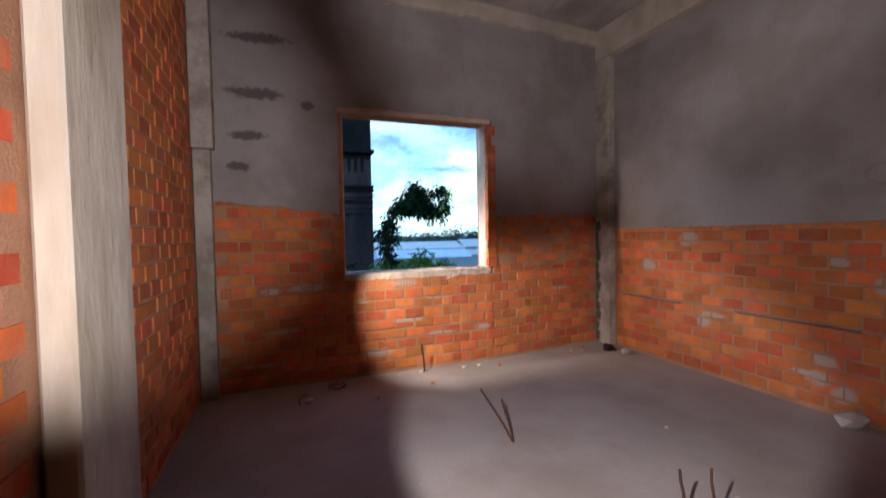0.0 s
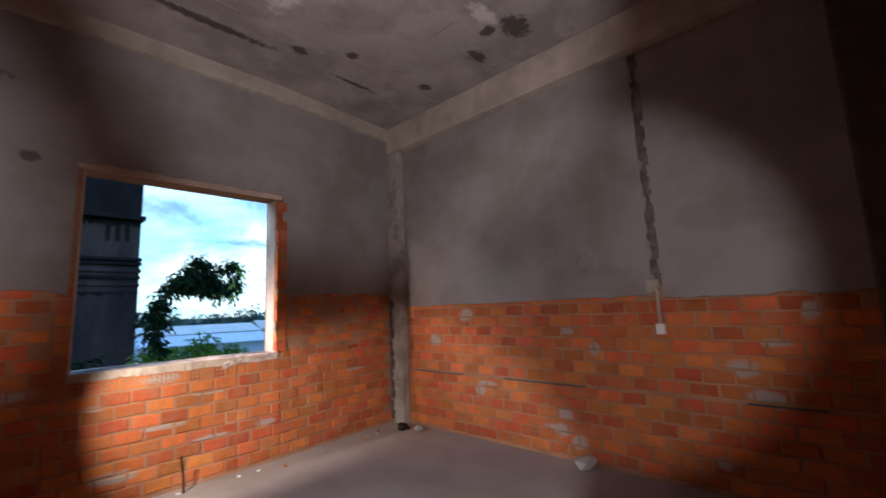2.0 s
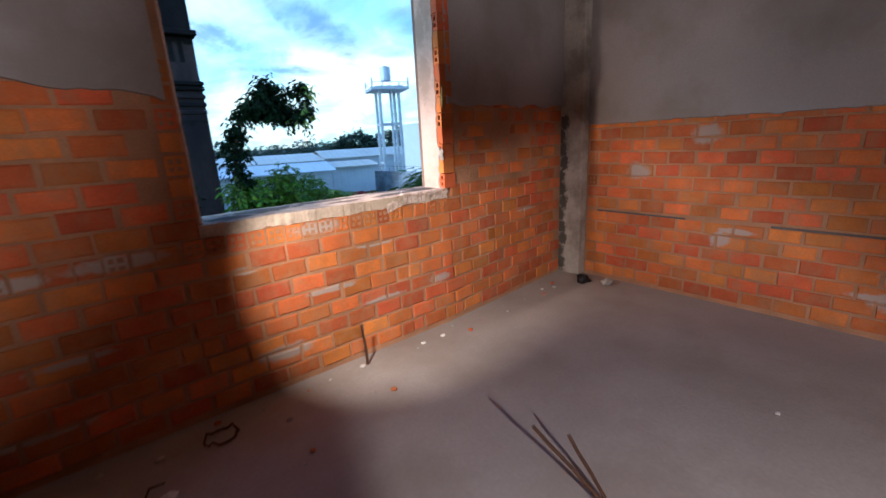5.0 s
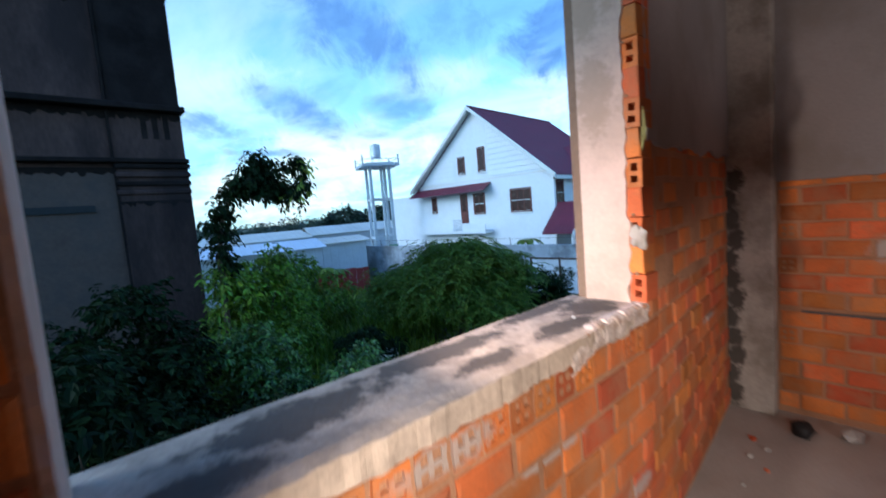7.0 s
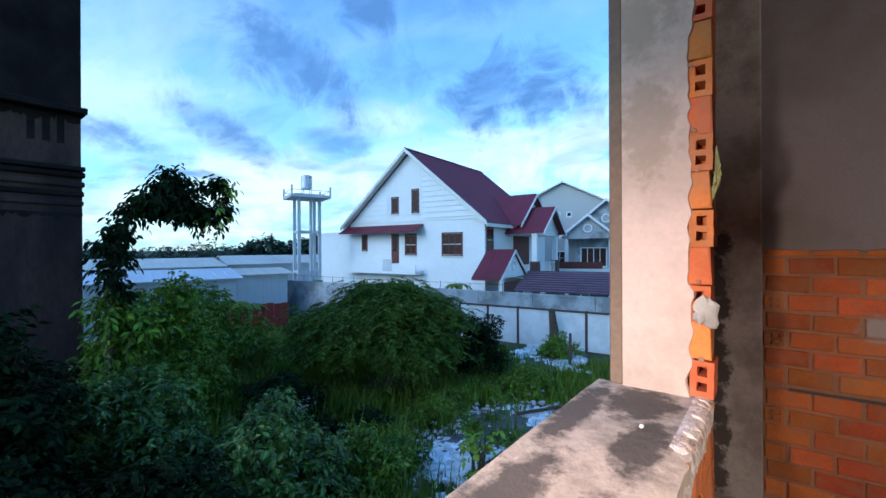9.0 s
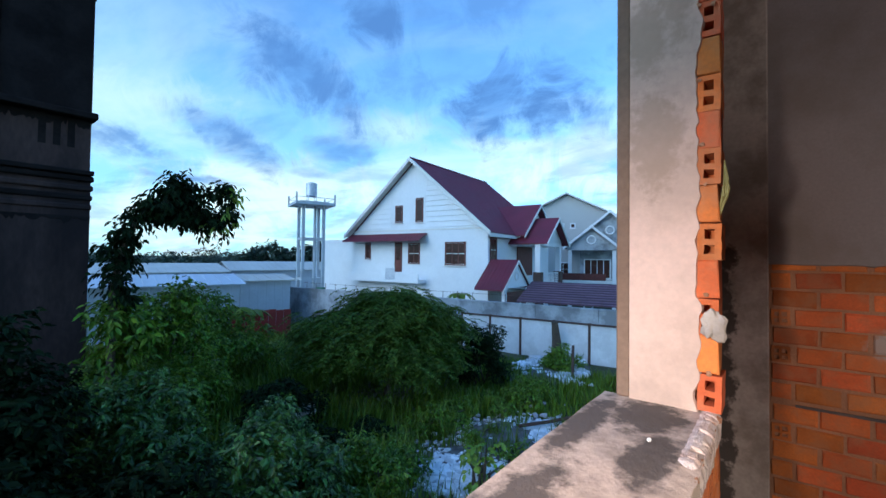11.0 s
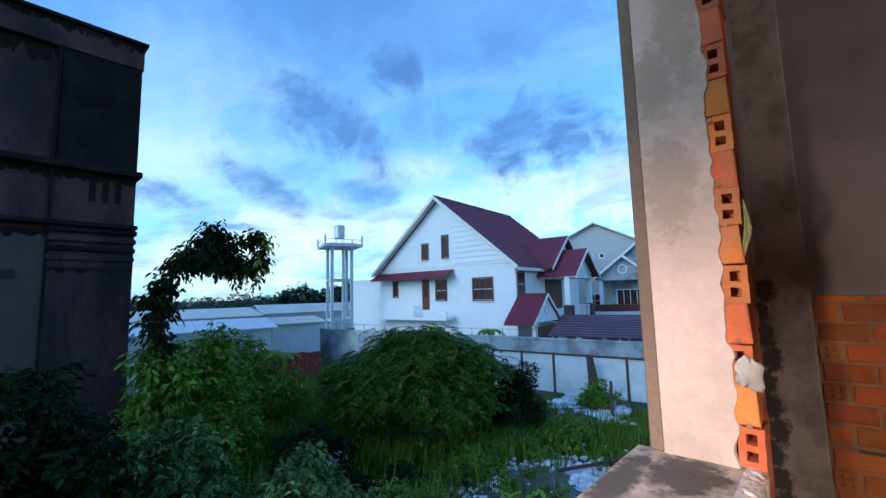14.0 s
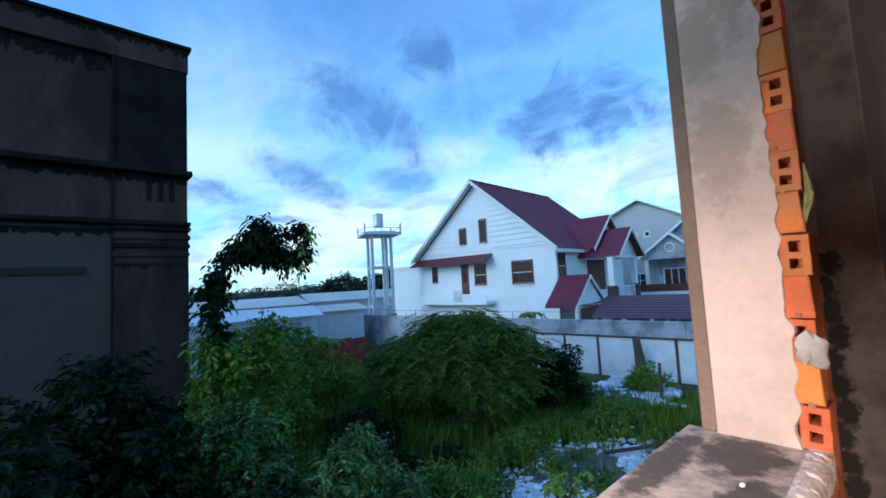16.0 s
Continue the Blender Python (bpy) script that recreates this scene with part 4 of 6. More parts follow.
def bush(name, cx, cy, top, rx, ry, n, r, count, size, material, seed, label, category="bush", aspect=0.45, droop=0.3, dome=True):
    a = anchor(name, (0, 0, 0), label, category)
    rnd = random.Random(seed * 3 + 1)
    bl = clumps(cx, cy, GZ + 0.2, top, rx, ry, n, r, seed, dome)
    for b in bl[:7]:
        base = (cx + rnd.uniform(-.25, .25) * rx, cy + rnd.uniform(-.25, .25) * ry, GZ)
        mid = ((base[0] + b[0]) / 2 + rnd.uniform(-.1, .1), (base[1] + b[1]) / 2, (base[2] + b[2]) / 2 + 0.2)
        part("stem", tube([base, mid, b[:3]], 0.045, 0.012, 6), M_BARK, a)
    crown_mesh("foliage", bl, int(count * 1.9), size, material, a, seed, aspect, droop)
    return rebase(a, (cx, cy, GZ))


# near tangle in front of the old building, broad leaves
bush("shrub", -1.7, 5.6, -0.9, 1.5, 1.2, 30, 0.42, 7500, 0.13, M_LEAF_SHADE, 11, "dense green broad-leaved shrub below the window, coloured dark for shade")
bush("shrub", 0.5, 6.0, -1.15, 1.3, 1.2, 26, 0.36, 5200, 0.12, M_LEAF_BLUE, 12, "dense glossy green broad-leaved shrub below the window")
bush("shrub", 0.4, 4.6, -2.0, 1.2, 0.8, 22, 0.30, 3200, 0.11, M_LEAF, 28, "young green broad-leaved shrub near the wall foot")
bush("shrub", -3.1, 8.6, 1.1, 1.6, 1.4, 40, 0.55, 9500, 0.16, M_LEAF_SHADE, 13, "tall green shrub beside the old building, coloured dark for shade")
bush("shrub", -3.6, 5.2, 0.0, 1.3, 1.3, 26, 0.5, 5600, 0.15, M_LEAF_SHADE, 27, "tall shrub below the old building, coloured dark for shade")
bush("shrub", -0.6, 9.0, -0.5, 1.1, 1.2, 28, 0.42, 6000, 0.12, M_LEAF_BLUE, 14, "glossy green shrub with drooping leaves")
bush("shrub", 1.7, 8.2, -1.75, 1.2, 0.9, 20, 0.34, 3600, 0.11, M_LEAF_BLUE, 15, "glossy green shrub among tall weeds")
bush("shrub", 2.5, 6.2, -2.25, 1.3, 1.0, 24, 0.30, 3800, 0.10, M_LEAF, 16, "low green weeds and young shrubs")
bush("shrub", 0.9, 12.3, 1.35, 1.4, 1.2, 40, 0.45, 9000, 0.13, M_LEAF, 17, "green shrub growing round a leaning tree")
bush("shrub", 4.0, 16.2, 0.1, 2.2, 1.8, 34, 0.55, 8000, 0.15, M_LEAF, 18, "round green shrub in the overgrown field")
bush("shrub", 3.1, 9.9, -1.55, 1.4, 0.5, 22, 0.30, 3600, 0.12, M_LEAF_SHADE, 19, "low dark hedge of drooping leaves")
bush("shrub", 3.6, 8.0, -2.45, 1.0, 0.4, 14, 0.28, 1800, 0.11, M_LEAF_SHADE, 29, "low dark creeper heap among the grass")
bush("shrub", -5.6, 5.0, -0.3, 1.8, 1.5, 24, 0.6, 3200, 0.18, M_LEAF_SHADE, 20, "shrub against the outer wall, coloured dark for shade")
bush("sapling", 3.0, 3.6, -1.75, 0.8, 0.6, 12, 0.22, 90, 0.15, M_LEAF_LIGHT, 21, "young yellow-green sapling with sparse leaves", "sapling", 0.62)
bush("sapling", 4.1, 4.6, -2.35, 0.9, 0.5, 12, 0.22, 80, 0.15, M_LEAF_LIGHT, 22, "young yellow-green sapling beside the rubble", "sapling", 0.62)
bush("shrub", 6.0, 7.6, -2.85, 1.9, 0.7, 22, 0.28, 3600, 0.09, M_LEAF, 23, "low green weeds at the edge of the rubble")
bush("weed", 5.7, 4.7, -3.0, 0.5, 0.3, 8, 0.18, 420, 0.08, M_LEAF, 30, "low green weed on the bare earth", "weed")
bush("weed", 6.2, 6.0, -2.9, 0.7, 0.3, 9, 0.2, 560, 0.08, M_LEAF, 33, "low green weed among the lime rubble", "weed")
bush("shrub", 10.8, 8.9, -0.6, 0.95, 0.95, 28, 0.36, 5600, 0.10, M_LEAF_SHADE, 24, "dense dark green round bush near the yard wall")
bush("shrub", 14.6, 7.2, -2.3, 0.8, 0.7, 14, 0.32, 2600, 0.10, M_LEAF, 25, "green creeper heap against the yard wall")
bush("shrub", 9.8, 6.6, -2.95, 1.7, 0.9, 22, 0.28, 3600, 0.09, M_LEAF, 26, "low green weeds by the bare earth")


def feathery_tree(cx, cy, top):
    """A spreading tree of layered fronds with small paired leaflets."""
    a = anchor("spreading_tree", (0, 0, 0), "wide spreading tree with layered feathery green fronds", "tree")
    rnd = np.random.default_rng(31)
    part("trunk", tube([(cx, cy, GZ), (cx + 0.1, cy, GZ + 0.9), (cx - 0.05, cy + 0.1, GZ + 1.7)], 0.13, 0.08, 9), M_BARK, a)
    tips = []
    for i in range(105):
        ang, q = rnd.uniform(0, 6.283), math.sqrt(rnd.random())
        roof = GZ + 0.9 + (top - GZ - 0.9) * (1 - 0.52 * q ** 2.4)
        layer = rnd.random() ** 1.6
        tip = Vector((cx + 2.4 * q * math.cos(ang), cy + 2.4 * q * math.sin(ang), roof - layer * (1.15 - 0.4 * q)))
        tips.append(tip)
        start = Vector((cx, cy, GZ + 1.2))
        if i < 20:
            part("limb", tube([start, start.lerp(tip, 0.55) + Vector((0, 0, 0.2)), tip], 0.05, 0.012, 6), M_BARK, a)
    T = np.repeat(np.array([tuple(t) for t in tips]), 44, axis=0)     # fronds round the end of each limb
    n = len(T)
    p0 = T + rnd.normal(size=(n, 3)) * np.array([0.40, 0.40, 0.13])
    out = np.arctan2(p0[:, 1] - cy, p0[:, 0] - cx) + rnd.normal(size=n) * 1.0
    d = np.stack((np.cos(out), np.sin(out), rnd.uniform(-0.3, 0.2, n)), 1)
    side = np.stack((-np.sin(out), np.cos(out), np.zeros(n)), 1)
    length = rnd.uniform(0.45, 0.9, n)
    cen, way = [], []
    for s in range(14):
        k = (s + 1) / 14
        c = p0 + d * (length * k)[:, None] + np.array([0, 0, -0.34]) * (k * k * length)[:, None]
        for sg in (-1, 1):
            cen.append(c)
            way.append(side * sg + d * 0.35)
    cen, way = np.concatenate(cen), np.concatenate(way)
    nor = rnd.normal(size=cen.shape) * 0.25 + np.array([0, 0, 1])
    nor /= np.linalg.norm(nor, axis=1, keepdims=True)
    v, f = leaf_arrays(cen, nor, rnd.uniform(0.08, 0.14, len(cen)), 0.40, rnd, 0.15, way)
    me = bpy.data.meshes.new("crown")
    me.from_pydata(v.tolist(), [], f.tolist())
    finish("crown", me, M_FEATHER, a)
    rebase(a, (cx, cy, GZ))


feathery_tree(7.6, 10.9, 0.1)


def leaning_tree():
    """A thin tree whose head leans over, with long drooping leaves in bunches."""
    a = anchor("leaning_tree", (0, 0, 0), "thin leaning tree with bunches of long drooping leaves", "tree")
    spine = [(-0.3, 11.6, GZ), (-0.4, 11.3, -1.5), (-0.4, 11.2, 0.6), (-0.3, 11.15, 1.5), (-0.05, 11.07, 2.15), (0.4, 10.95, 2.45), (1.0, 10.75, 2.45)]
    part("trunk", tube(spine, 0.10, 0.03, 8), M_BARK, a)
    part("limb", tube([(0.3, 10.95, 2.4), (0.5, 10.9, 2.8), (0.7, 10.85, 3.2)], 0.035, 0.012, 6), M_BARK, a)
    part("limb", tube([(1.0, 10.75, 2.45), (1.3, 10.6, 2.75), (1.65, 10.48, 3.0)], 0.03, 0.01, 6), M_BARK, a)
    part("limb", tube([(1.0, 10.75, 2.45), (1.5, 10.55, 2.2)], 0.025, 0.01, 6), M_BARK, a)
    blobs = [(0.72, 10.84, 3.1, 0.28), (0.54, 10.9, 2.92, 0.30), (0.95, 10.76, 2.85, 0.28), (0.54, 10.9, 2.52, 0.46), (0.22, 11.0, 2.42, 0.38), (0.85, 10.8, 2.45, 0.46), (0, 11.07, 2.25, 0.26), (1.17, 10.68, 2.28, 0.36),
             (1.45, 10.55, 2.2, 0.3), (1.67, 10.47, 2.4, 0.18), (1.68, 10.46, 2.66, 0.17), (1.6, 10.48, 2.98, 0.24), (1.38, 10.6, 2.86, 0.2), (-0.2, 11.12, 1.98, 0.2), (-0.32, 11.14, 1.75, 0.2),
             (-0.12, 11.1, 1.62, 0.16), (-0.46, 11.16, 1.5, 0.2), (-0.22, 11.12, 1.2, 0.24), (-0.47, 11.16, 0.9, 0.24), (-0.3, 11.2, 0.55, 0.3)]
    # the head's backlit silhouette comes from the near-black leaf colour
    crown_mesh("crown", [(x, y, z, r * 0.85) for x, y, z, r in blobs], 4200, 0.17, M_LEAF_SHADE, a, 41, 0.40, 0.7, 0.1, "", 5)
    crown_mesh("foliage", [(1.55, 10.45, 2.2, .28), (1.7, 10.4, 2.5, .16), (1.68, 10.4, 2.9, .2)], 130, 0.17, M_LEAF_LIGHT, a, 42, 0.34, 0.9, 0.3, "yellow-green young leaves")
    crown_mesh("foliage", [(-.4, 11.3, .1, .45), (.0, 11.4, -.3, .5), (-.3, 11.4, -.9, .5)], 1100, 0.19, M_LEAF, a, 43, 0.4, 0.5, 0.3)
    rebase(a, (-0.3, 11.6, GZ))


leaning_tree()


def palm_tuft(cx, cy, z, seed):
    a = anchor("banana_plant", (cx, cy, GZ), "small banana plant with arching leaves by the sheds", "plant")
    rnd = random.Random(seed)
    part("stem", tube([(0, 0, 0), (0.05, 0, z - GZ)], 0.12, 0.08), M_LEAF_LIGHT, a)
    for i in range(9):
        an = i / 9 * 6.28 + rnd.uniform(-.2, .2)
        bm = bmesh.new()
        prev = None
        for k in range(7):
            t = k / 6
            c = Vector((math.cos(an) * 1.1 * t, math.sin(an) * 1.1 * t, z - GZ + 0.7 * t - 1.1 * t * t))
            w = 0.22 * math.sin(math.pi * min(1, t * 0.9 + 0.1))
            s = Vector((-math.sin(an), math.cos(an), 0)) * w
            row = [bm.verts.new(c - s), bm.verts.new(c + Vector((0, 0, -0.04))), bm.verts.new(c + s)]
            if prev:
                for j in range(2):
                    bm.faces.new((prev[j], prev[j + 1], row[j + 1], row[j]))
            prev = row
        part("leaf", bm, M_LEAF, a)


palm_tuft(7.6, 22.5, -1.5, 1)
palm_tuft(8.8, 23.2, -1.8, 2)
palm_tuft(19.0, 16.0, -1.0, 3)


def grass_field():
    rnd = np.random.default_rng(5)
    n = 70000
    x, y = rnd.uniform(-4, 15.5, n), 2.2 + 24 * rnd.random(n) ** 1.15
    weedy = np.array([noise.noise((a * 1.3, b * 1.3, 8)) for a, b in zip(x, y)]) > 0.12
    keep = ~((((x - 6.0) / 3.0) ** 2 + ((y - 5.5) / 1.5) ** 2 < 1) & ~weedy) & ~((x < 0.2) & (y > 13.4)) & (x < 15.6 - 0.06 * y)
    x, y = x[keep], y[keep]
    n = len(x)
    patch = np.array([noise.noise((a * .45, b * .45, 3)) for a, b in zip(x, y)])
    h = np.clip(0.55 + 0.55 * patch + 0.2 * rnd.normal(size=n), 0.12, 1.35)
    h *= np.clip(np.hypot(x - 7.6, y - 10.9) / 3.2, 0.2, 1)
    h *= np.where(x > 8.5, 0.6, 1.0)
    an = rnd.uniform(0, 6.283, n)
    lean = rnd.uniform(0.1, 0.55, n) * h
    w = 0.007 + 0.0013 * y
    p = np.stack((x, y, np.full(n, GZ)), 1)
    side = np.stack((np.cos(an), np.sin(an), np.zeros(n)), 1) * w[:, None]
    fwd = np.stack((-np.sin(an), np.cos(an), np.zeros(n)), 1)
    mid = p + fwd * (lean * 0.3)[:, None] + np.array([0, 0, 1]) * (h * 0.6)[:, None]
    tip = p + fwd * lean[:, None] + np.array([0, 0, 1]) * h[:, None]
    v = np.stack((p - side, p + side, mid + side * 0.8, mid - side * 0.8, tip), 1).reshape(-1, 3)
    k = np.arange(n)[:, None] * 5
    faces = (k + np.array([0, 1, 2, 3])).tolist() + (k + np.array([3, 2, 4])).tolist()
    me = bpy.data.meshes.new("tall_grass")
    me.from_pydata(v.tolist(), [], faces)
    tagged(finish("tall_grass", me, M_GRASS), "tall yellow-green grass and weeds over the field", "grass", kind="stuff")


grass_field()


def treeline():
    rnd = np.random.default_rng(9)
    blobs = []
    for i in range(420):
        an = radians(rnd.uniform(-8, 75))
        d = rnd.uniform(130, 230)
        h = 4.2 + 4.0 * abs(noise.noise((an * 14, 2, 1))) + rnd.uniform(0, 1.4)
        x, y = -3 + d * math.sin(an), d * math.cos(an)
        for k in range(2):
            blobs.append((x + rnd.normal() * 1.5, y + rnd.normal() * 1.5, GZ + h * rnd.uniform(.25, .9), rnd.uniform(1.4, 2.8)))
    a = tagged(new("far_trees"), "long low line of far dark trees", "trees", kind="stuff")
    crown_mesh("canopy", blobs, 42000, 0.8, M_FARLEAF, a, 51, 0.7, 0.0, 0.6)
    return a


treeline()
for i, (x, y, top, r) in enumerate(((27.6, 51.6, 4.6, 1.9), (31.0, 50.0, 4.2, 1.7), (24.4, 54.0, 3.2, 1.5), (34.0, 49.5, 3.6, 1.5))):
    bush("far_tree", x, y, top, r * 1.3, r, 16, r * 0.55, 2200, 0.5, M_FARLEAF, 60 + i, "dark leafy tree behind the sheds", "tree", 0.6, 0.1)

# ---- buildings outside ----


def gable_prism(bm, a0, a1, b0, b1, z0, ze, ar, zr, m):
    """A block with a gable front: a along the front, b away from it."""
    prof = ((a0, z0), (a1, z0), (a1, ze), (ar, zr), (a0, ze))
    f = [bm.verts.new(m @ Vector((a, b0, z))) for a, z in prof]
    k = [bm.verts.new(m @ Vector((a, b1, z))) for a, z in prof]
    bm.faces.new(f)
    bm.faces.new(k[::-1])
    for i in range(5):
        bm.faces.new((f[i], k[i], k[(i + 1) % 5], f[(i + 1) % 5]))
    bmesh.ops.recalc_face_normals(bm, faces=bm.faces[:])


def slab(bm, p, q, r, thick):
    """A sloping sheet with corners p, q, q + r, p + r, thickened downwards."""
    p, q, r = Vector(p), Vector(q), Vector(r)
    top = [p, q, q + r, p + r]
    t = [bm.verts.new(v) for v in top]
    d = [bm.verts.new(v - Vector((0, 0, thick))) for v in top]
    bm.faces.new(t)
    bm.faces.new(d[::-1])
    for i in range(4):
        bm.faces.new((t[i], d[i], d[(i + 1) % 4], t[(i + 1) % 4]))
    bmesh.ops.recalc_face_normals(bm, faces=bm.faces[:])


def ribs(parent, p, q, r, n, material, w=0.035):
    """Raised sheet ribs running down a roof from p-q towards r, as one part."""
    bm = bmesh.new()
    p, q, r = Vector(p), Vector(q), Vector(r)
    side = (q - p).normalized() * w
    up = (q - p).cross(r).normalized() * 0.03
    up = up if up.z > 0 else -up
    for i in range(n + 1):
        c = p.lerp(q, i / n)
        v = [bm.verts.new(x) for x in (c - side, c + up, c + side, c - side + r, c + up + r, c + side + r)]
        bm.faces.new((v[0], v[1], v[4], v[3]))
        bm.faces.new((v[1], v[2], v[5], v[4]))
    return part("rib", bm, material, parent)


def window_unit(parent, a0, a1, z0, z1, b, cols=2, rows=1, flip=False, material=None):
    """A framed window, set into a wall that faces -b (or, flipped, one that faces -a)."""
    def bx(u0, u1, d0, d1, w0, w1):
        return (u0, u1, d0, d1, w0, w1) if not flip else (d0, d1, u0, u1, w0, w1)
    frame_m = material or M_WOOD
    t = 0.09
    w = part("window", boxes(bx(a0, a1, b - 0.05, b + 0.02, z0, z0 + t), bx(a0, a1, b - 0.05, b + 0.02, z1 - t, z1), bx(a0, a0 + t, b - 0.05, b + 0.02, z0 + t, z1 - t), bx(a1 - t, a1, b - 0.05, b + 0.02, z0 + t, z1 - t)), frame_m, parent)
    for i in range(cols):
        for k in range(rows):
            u0, u1 = a0 + t + (a1 - a0 - 2 * t) * i / cols, a0 + t + (a1 - a0 - 2 * t) * (i + 1) / cols
            w0, w1 = z0 + t + (z1 - z0 - 2 * t) * k / rows, z0 + t + (z1 - z0 - 2 * t) * (k + 1) / rows
            part("pane", boxes(bx(u0 + 0.03, u1 - 0.03, b - 0.02, b + 0.02, w0 + 0.03, w1 - 0.03)), M_GLASS, w)
            for m0, m1 in ((u0, u0 + 0.03), (u1 - 0.03, u1)):
                part("mullion", boxes(bx(m0, m1, b - 0.035, b + 0.02, w0, w1)), frame_m, w)
    part("window_sill", boxes(bx(a0 - 0.06, a1 + 0.06, b - 0.12, b + 0.02, z0 - 0.07, z0)), M_TRIM, w)
    return w


def big_house():
    """The white gabled house. Local x runs along the gable towards the far corner, local y away from the yard."""
    a = anchor("white_house", (22.81, 15.05, GZ), "white two-storey house with a steep maroon gable roof", "house", rz=math.atan2(0.99694, -0.0782))
    a.scale = (1, -1, 1)
    G = GZ
    I = Matrix.Translation((0, 0, -G))
    e0, e1, ar, ze, zr, deep = 0.95, 15.4, 8.15, 3.55 - G, 9.55 - G, 12.5
    bm = bmesh.new()
    gable_prism(bm, e0 + 0.25, e1 - 0.25, 0, deep, 0, ze - 0.1, ar, zr - 0.25, Matrix())
    body = part("wall", bm, M_HOUSE, a)
    rise = (zr - ze) / (ar - e0)
    for s0, s1 in ((e0 - 0.25, ar), (e1 + 0.25, ar)):
        bm = bmesh.new()
        slab(bm, (s0, -0.55, ze - 0.25 * rise), (s0, deep, ze - 0.25 * rise), (s1 - s0, 0, zr - ze + 0.25 * rise), 0.10)
        roof = part("roof", bm, M_ROOF, a)
        ribs(roof, (s0, -0.5, ze - 0.25 * rise), (s0, deep, ze - 0.25 * rise), (s1 - s0, 0, zr - ze + 0.25 * rise), 34, M_ROOF)
        bm = bmesh.new()
        slab(bm, (s0, -0.70, ze - 0.25 * rise + 0.04), (s0, -0.56, ze - 0.25 * rise + 0.04), (s1 - s0, 0, zr - ze + 0.25 * rise), 0.30)
        part("bargeboard", bm, M_TRIM, a, "cream bargeboard")
        bm = bmesh.new()
        slab(bm, (s0, -0.55, ze - 0.25 * rise - 0.105), (s0, 0.0, ze - 0.25 * rise - 0.105), (s1 - s0, 0, zr - ze + 0.25 * rise), 0.02)
        part("soffit", bm, M_TRIM, a)
    part("ridge_cap", tube([(ar, -0.6, zr + 0.02), (ar, deep, zr + 0.02)], 0.09, 0.09), M_ROOF, a)
    part("eaves_board", boxes((e0 - 0.27, e0 - 0.2, -0.55, deep, ze - 0.55, ze - 0.30)), M_TRIM, a)
    # weatherboards on the gable
    for i in range(11):
        z = 3.9 + 0.42 * i - G
        x0, x1 = ar - (zr - 0.5 - z) / rise, ar + (zr - 0.5 - z) / rise
        for u0, u1 in ((max(e0 + 0.3, x0), 6.9), (10.6, min(e1 - 0.3, x1))):
            if u1 - u0 > 0.3:
                bm = bmesh.new()
                slab(bm, (u0, -0.055, z), (u1, -0.055, z), (0, 0.05, 0.38), 0.02)
                part("weatherboard", bm, M_HOUSE, a)
    part("string_course", boxes((e0 + 0.25, e1 - 0.25, -0.05, 0.01, 3.62 - G, 3.74 - G)), M_TRIM, a)
    window_unit(a, 3.08, 4.97, 0.85 - G, 2.67 - G, 0, 3, 2)
    window_unit(a, 9.3, 10.1, 4.32 - G, 5.79 - G, 0, 1, 1)
    window_unit(a, 7.15, 7.92, 4.3 - G, 6.3 - G, 0, 1, 1)
    window_unit(a, 7.43, 8.65, 0.88 - G, 2.62 - G, 0, 2, 2)
    window_unit(a, 12.9, 13.57, 1.22 - G, 2.70 - G, 0, 1, 1)
    door = part("door", boxes((9.3, 10.1, -0.04, 0.02, 0.2 - G, 2.68 - G)), M_WOOD, a, "dark balcony door")
    part("pane", boxes((9.45, 9.95, -0.05, 0.0, 1.2 - G, 2.5 - G)), M_GLASS, door)
    # awning over the balcony
    bm = bmesh.new()
    slab(bm, (6.75, 0, 3.42 - G), (15.3, 0, 3.42 - G), (0, -1.15, -0.62), 0.07)
    awning = part("awning", bm, M_ROOF, a, "maroon sheet awning")
    ribs(awning, (6.75, 0, 3.42 - G), (15.3, 0, 3.42 - G), (0, -1.15, -0.62), 26, M_ROOF)
    balcony = part("balcony", boxes((6.8, 14.7, -1.05, 0.0, -0.62 - G, -0.38 - G)), M_HOUSE, a, "white balcony slab and parapet")
    part("parapet", boxes((6.8, 9.2, -1.05, -0.95, -0.38 - G, 0.12 - G), (10.2, 14.7, -1.05, -0.95, -0.38 - G, 0.12 - G)), M_HOUSE, balcony)
    for i in range(9):
        part("baluster", boxes((9.25 + i * 0.115, 9.28 + i * 0.115, -1.02, -0.98, -0.38 - G, 0.5 - G)), M_STEELPALE, balcony)
    part("handrail", boxes((9.2, 10.2, -1.03, -0.97, 0.5 - G, 0.55 - G)), M_STEELPALE, balcony)
    annex = part("annex", boxes((15.5, 21.0, 1.5, 8.0, 0, 3.0 - G)), M_HOUSE, a, "white flat-roofed side wing")
    part("coping", boxes((15.5, 21.1, 1.42, 8.1, 2.75 - G, 3.08 - G)), M_HOUSE, annex)
    # the entrance side: window, dormers, porch
    window_unit(a, 0.25, 1.35, 1.1 - G, 3.0 - G, 1.2, 2, 2, flip=True)
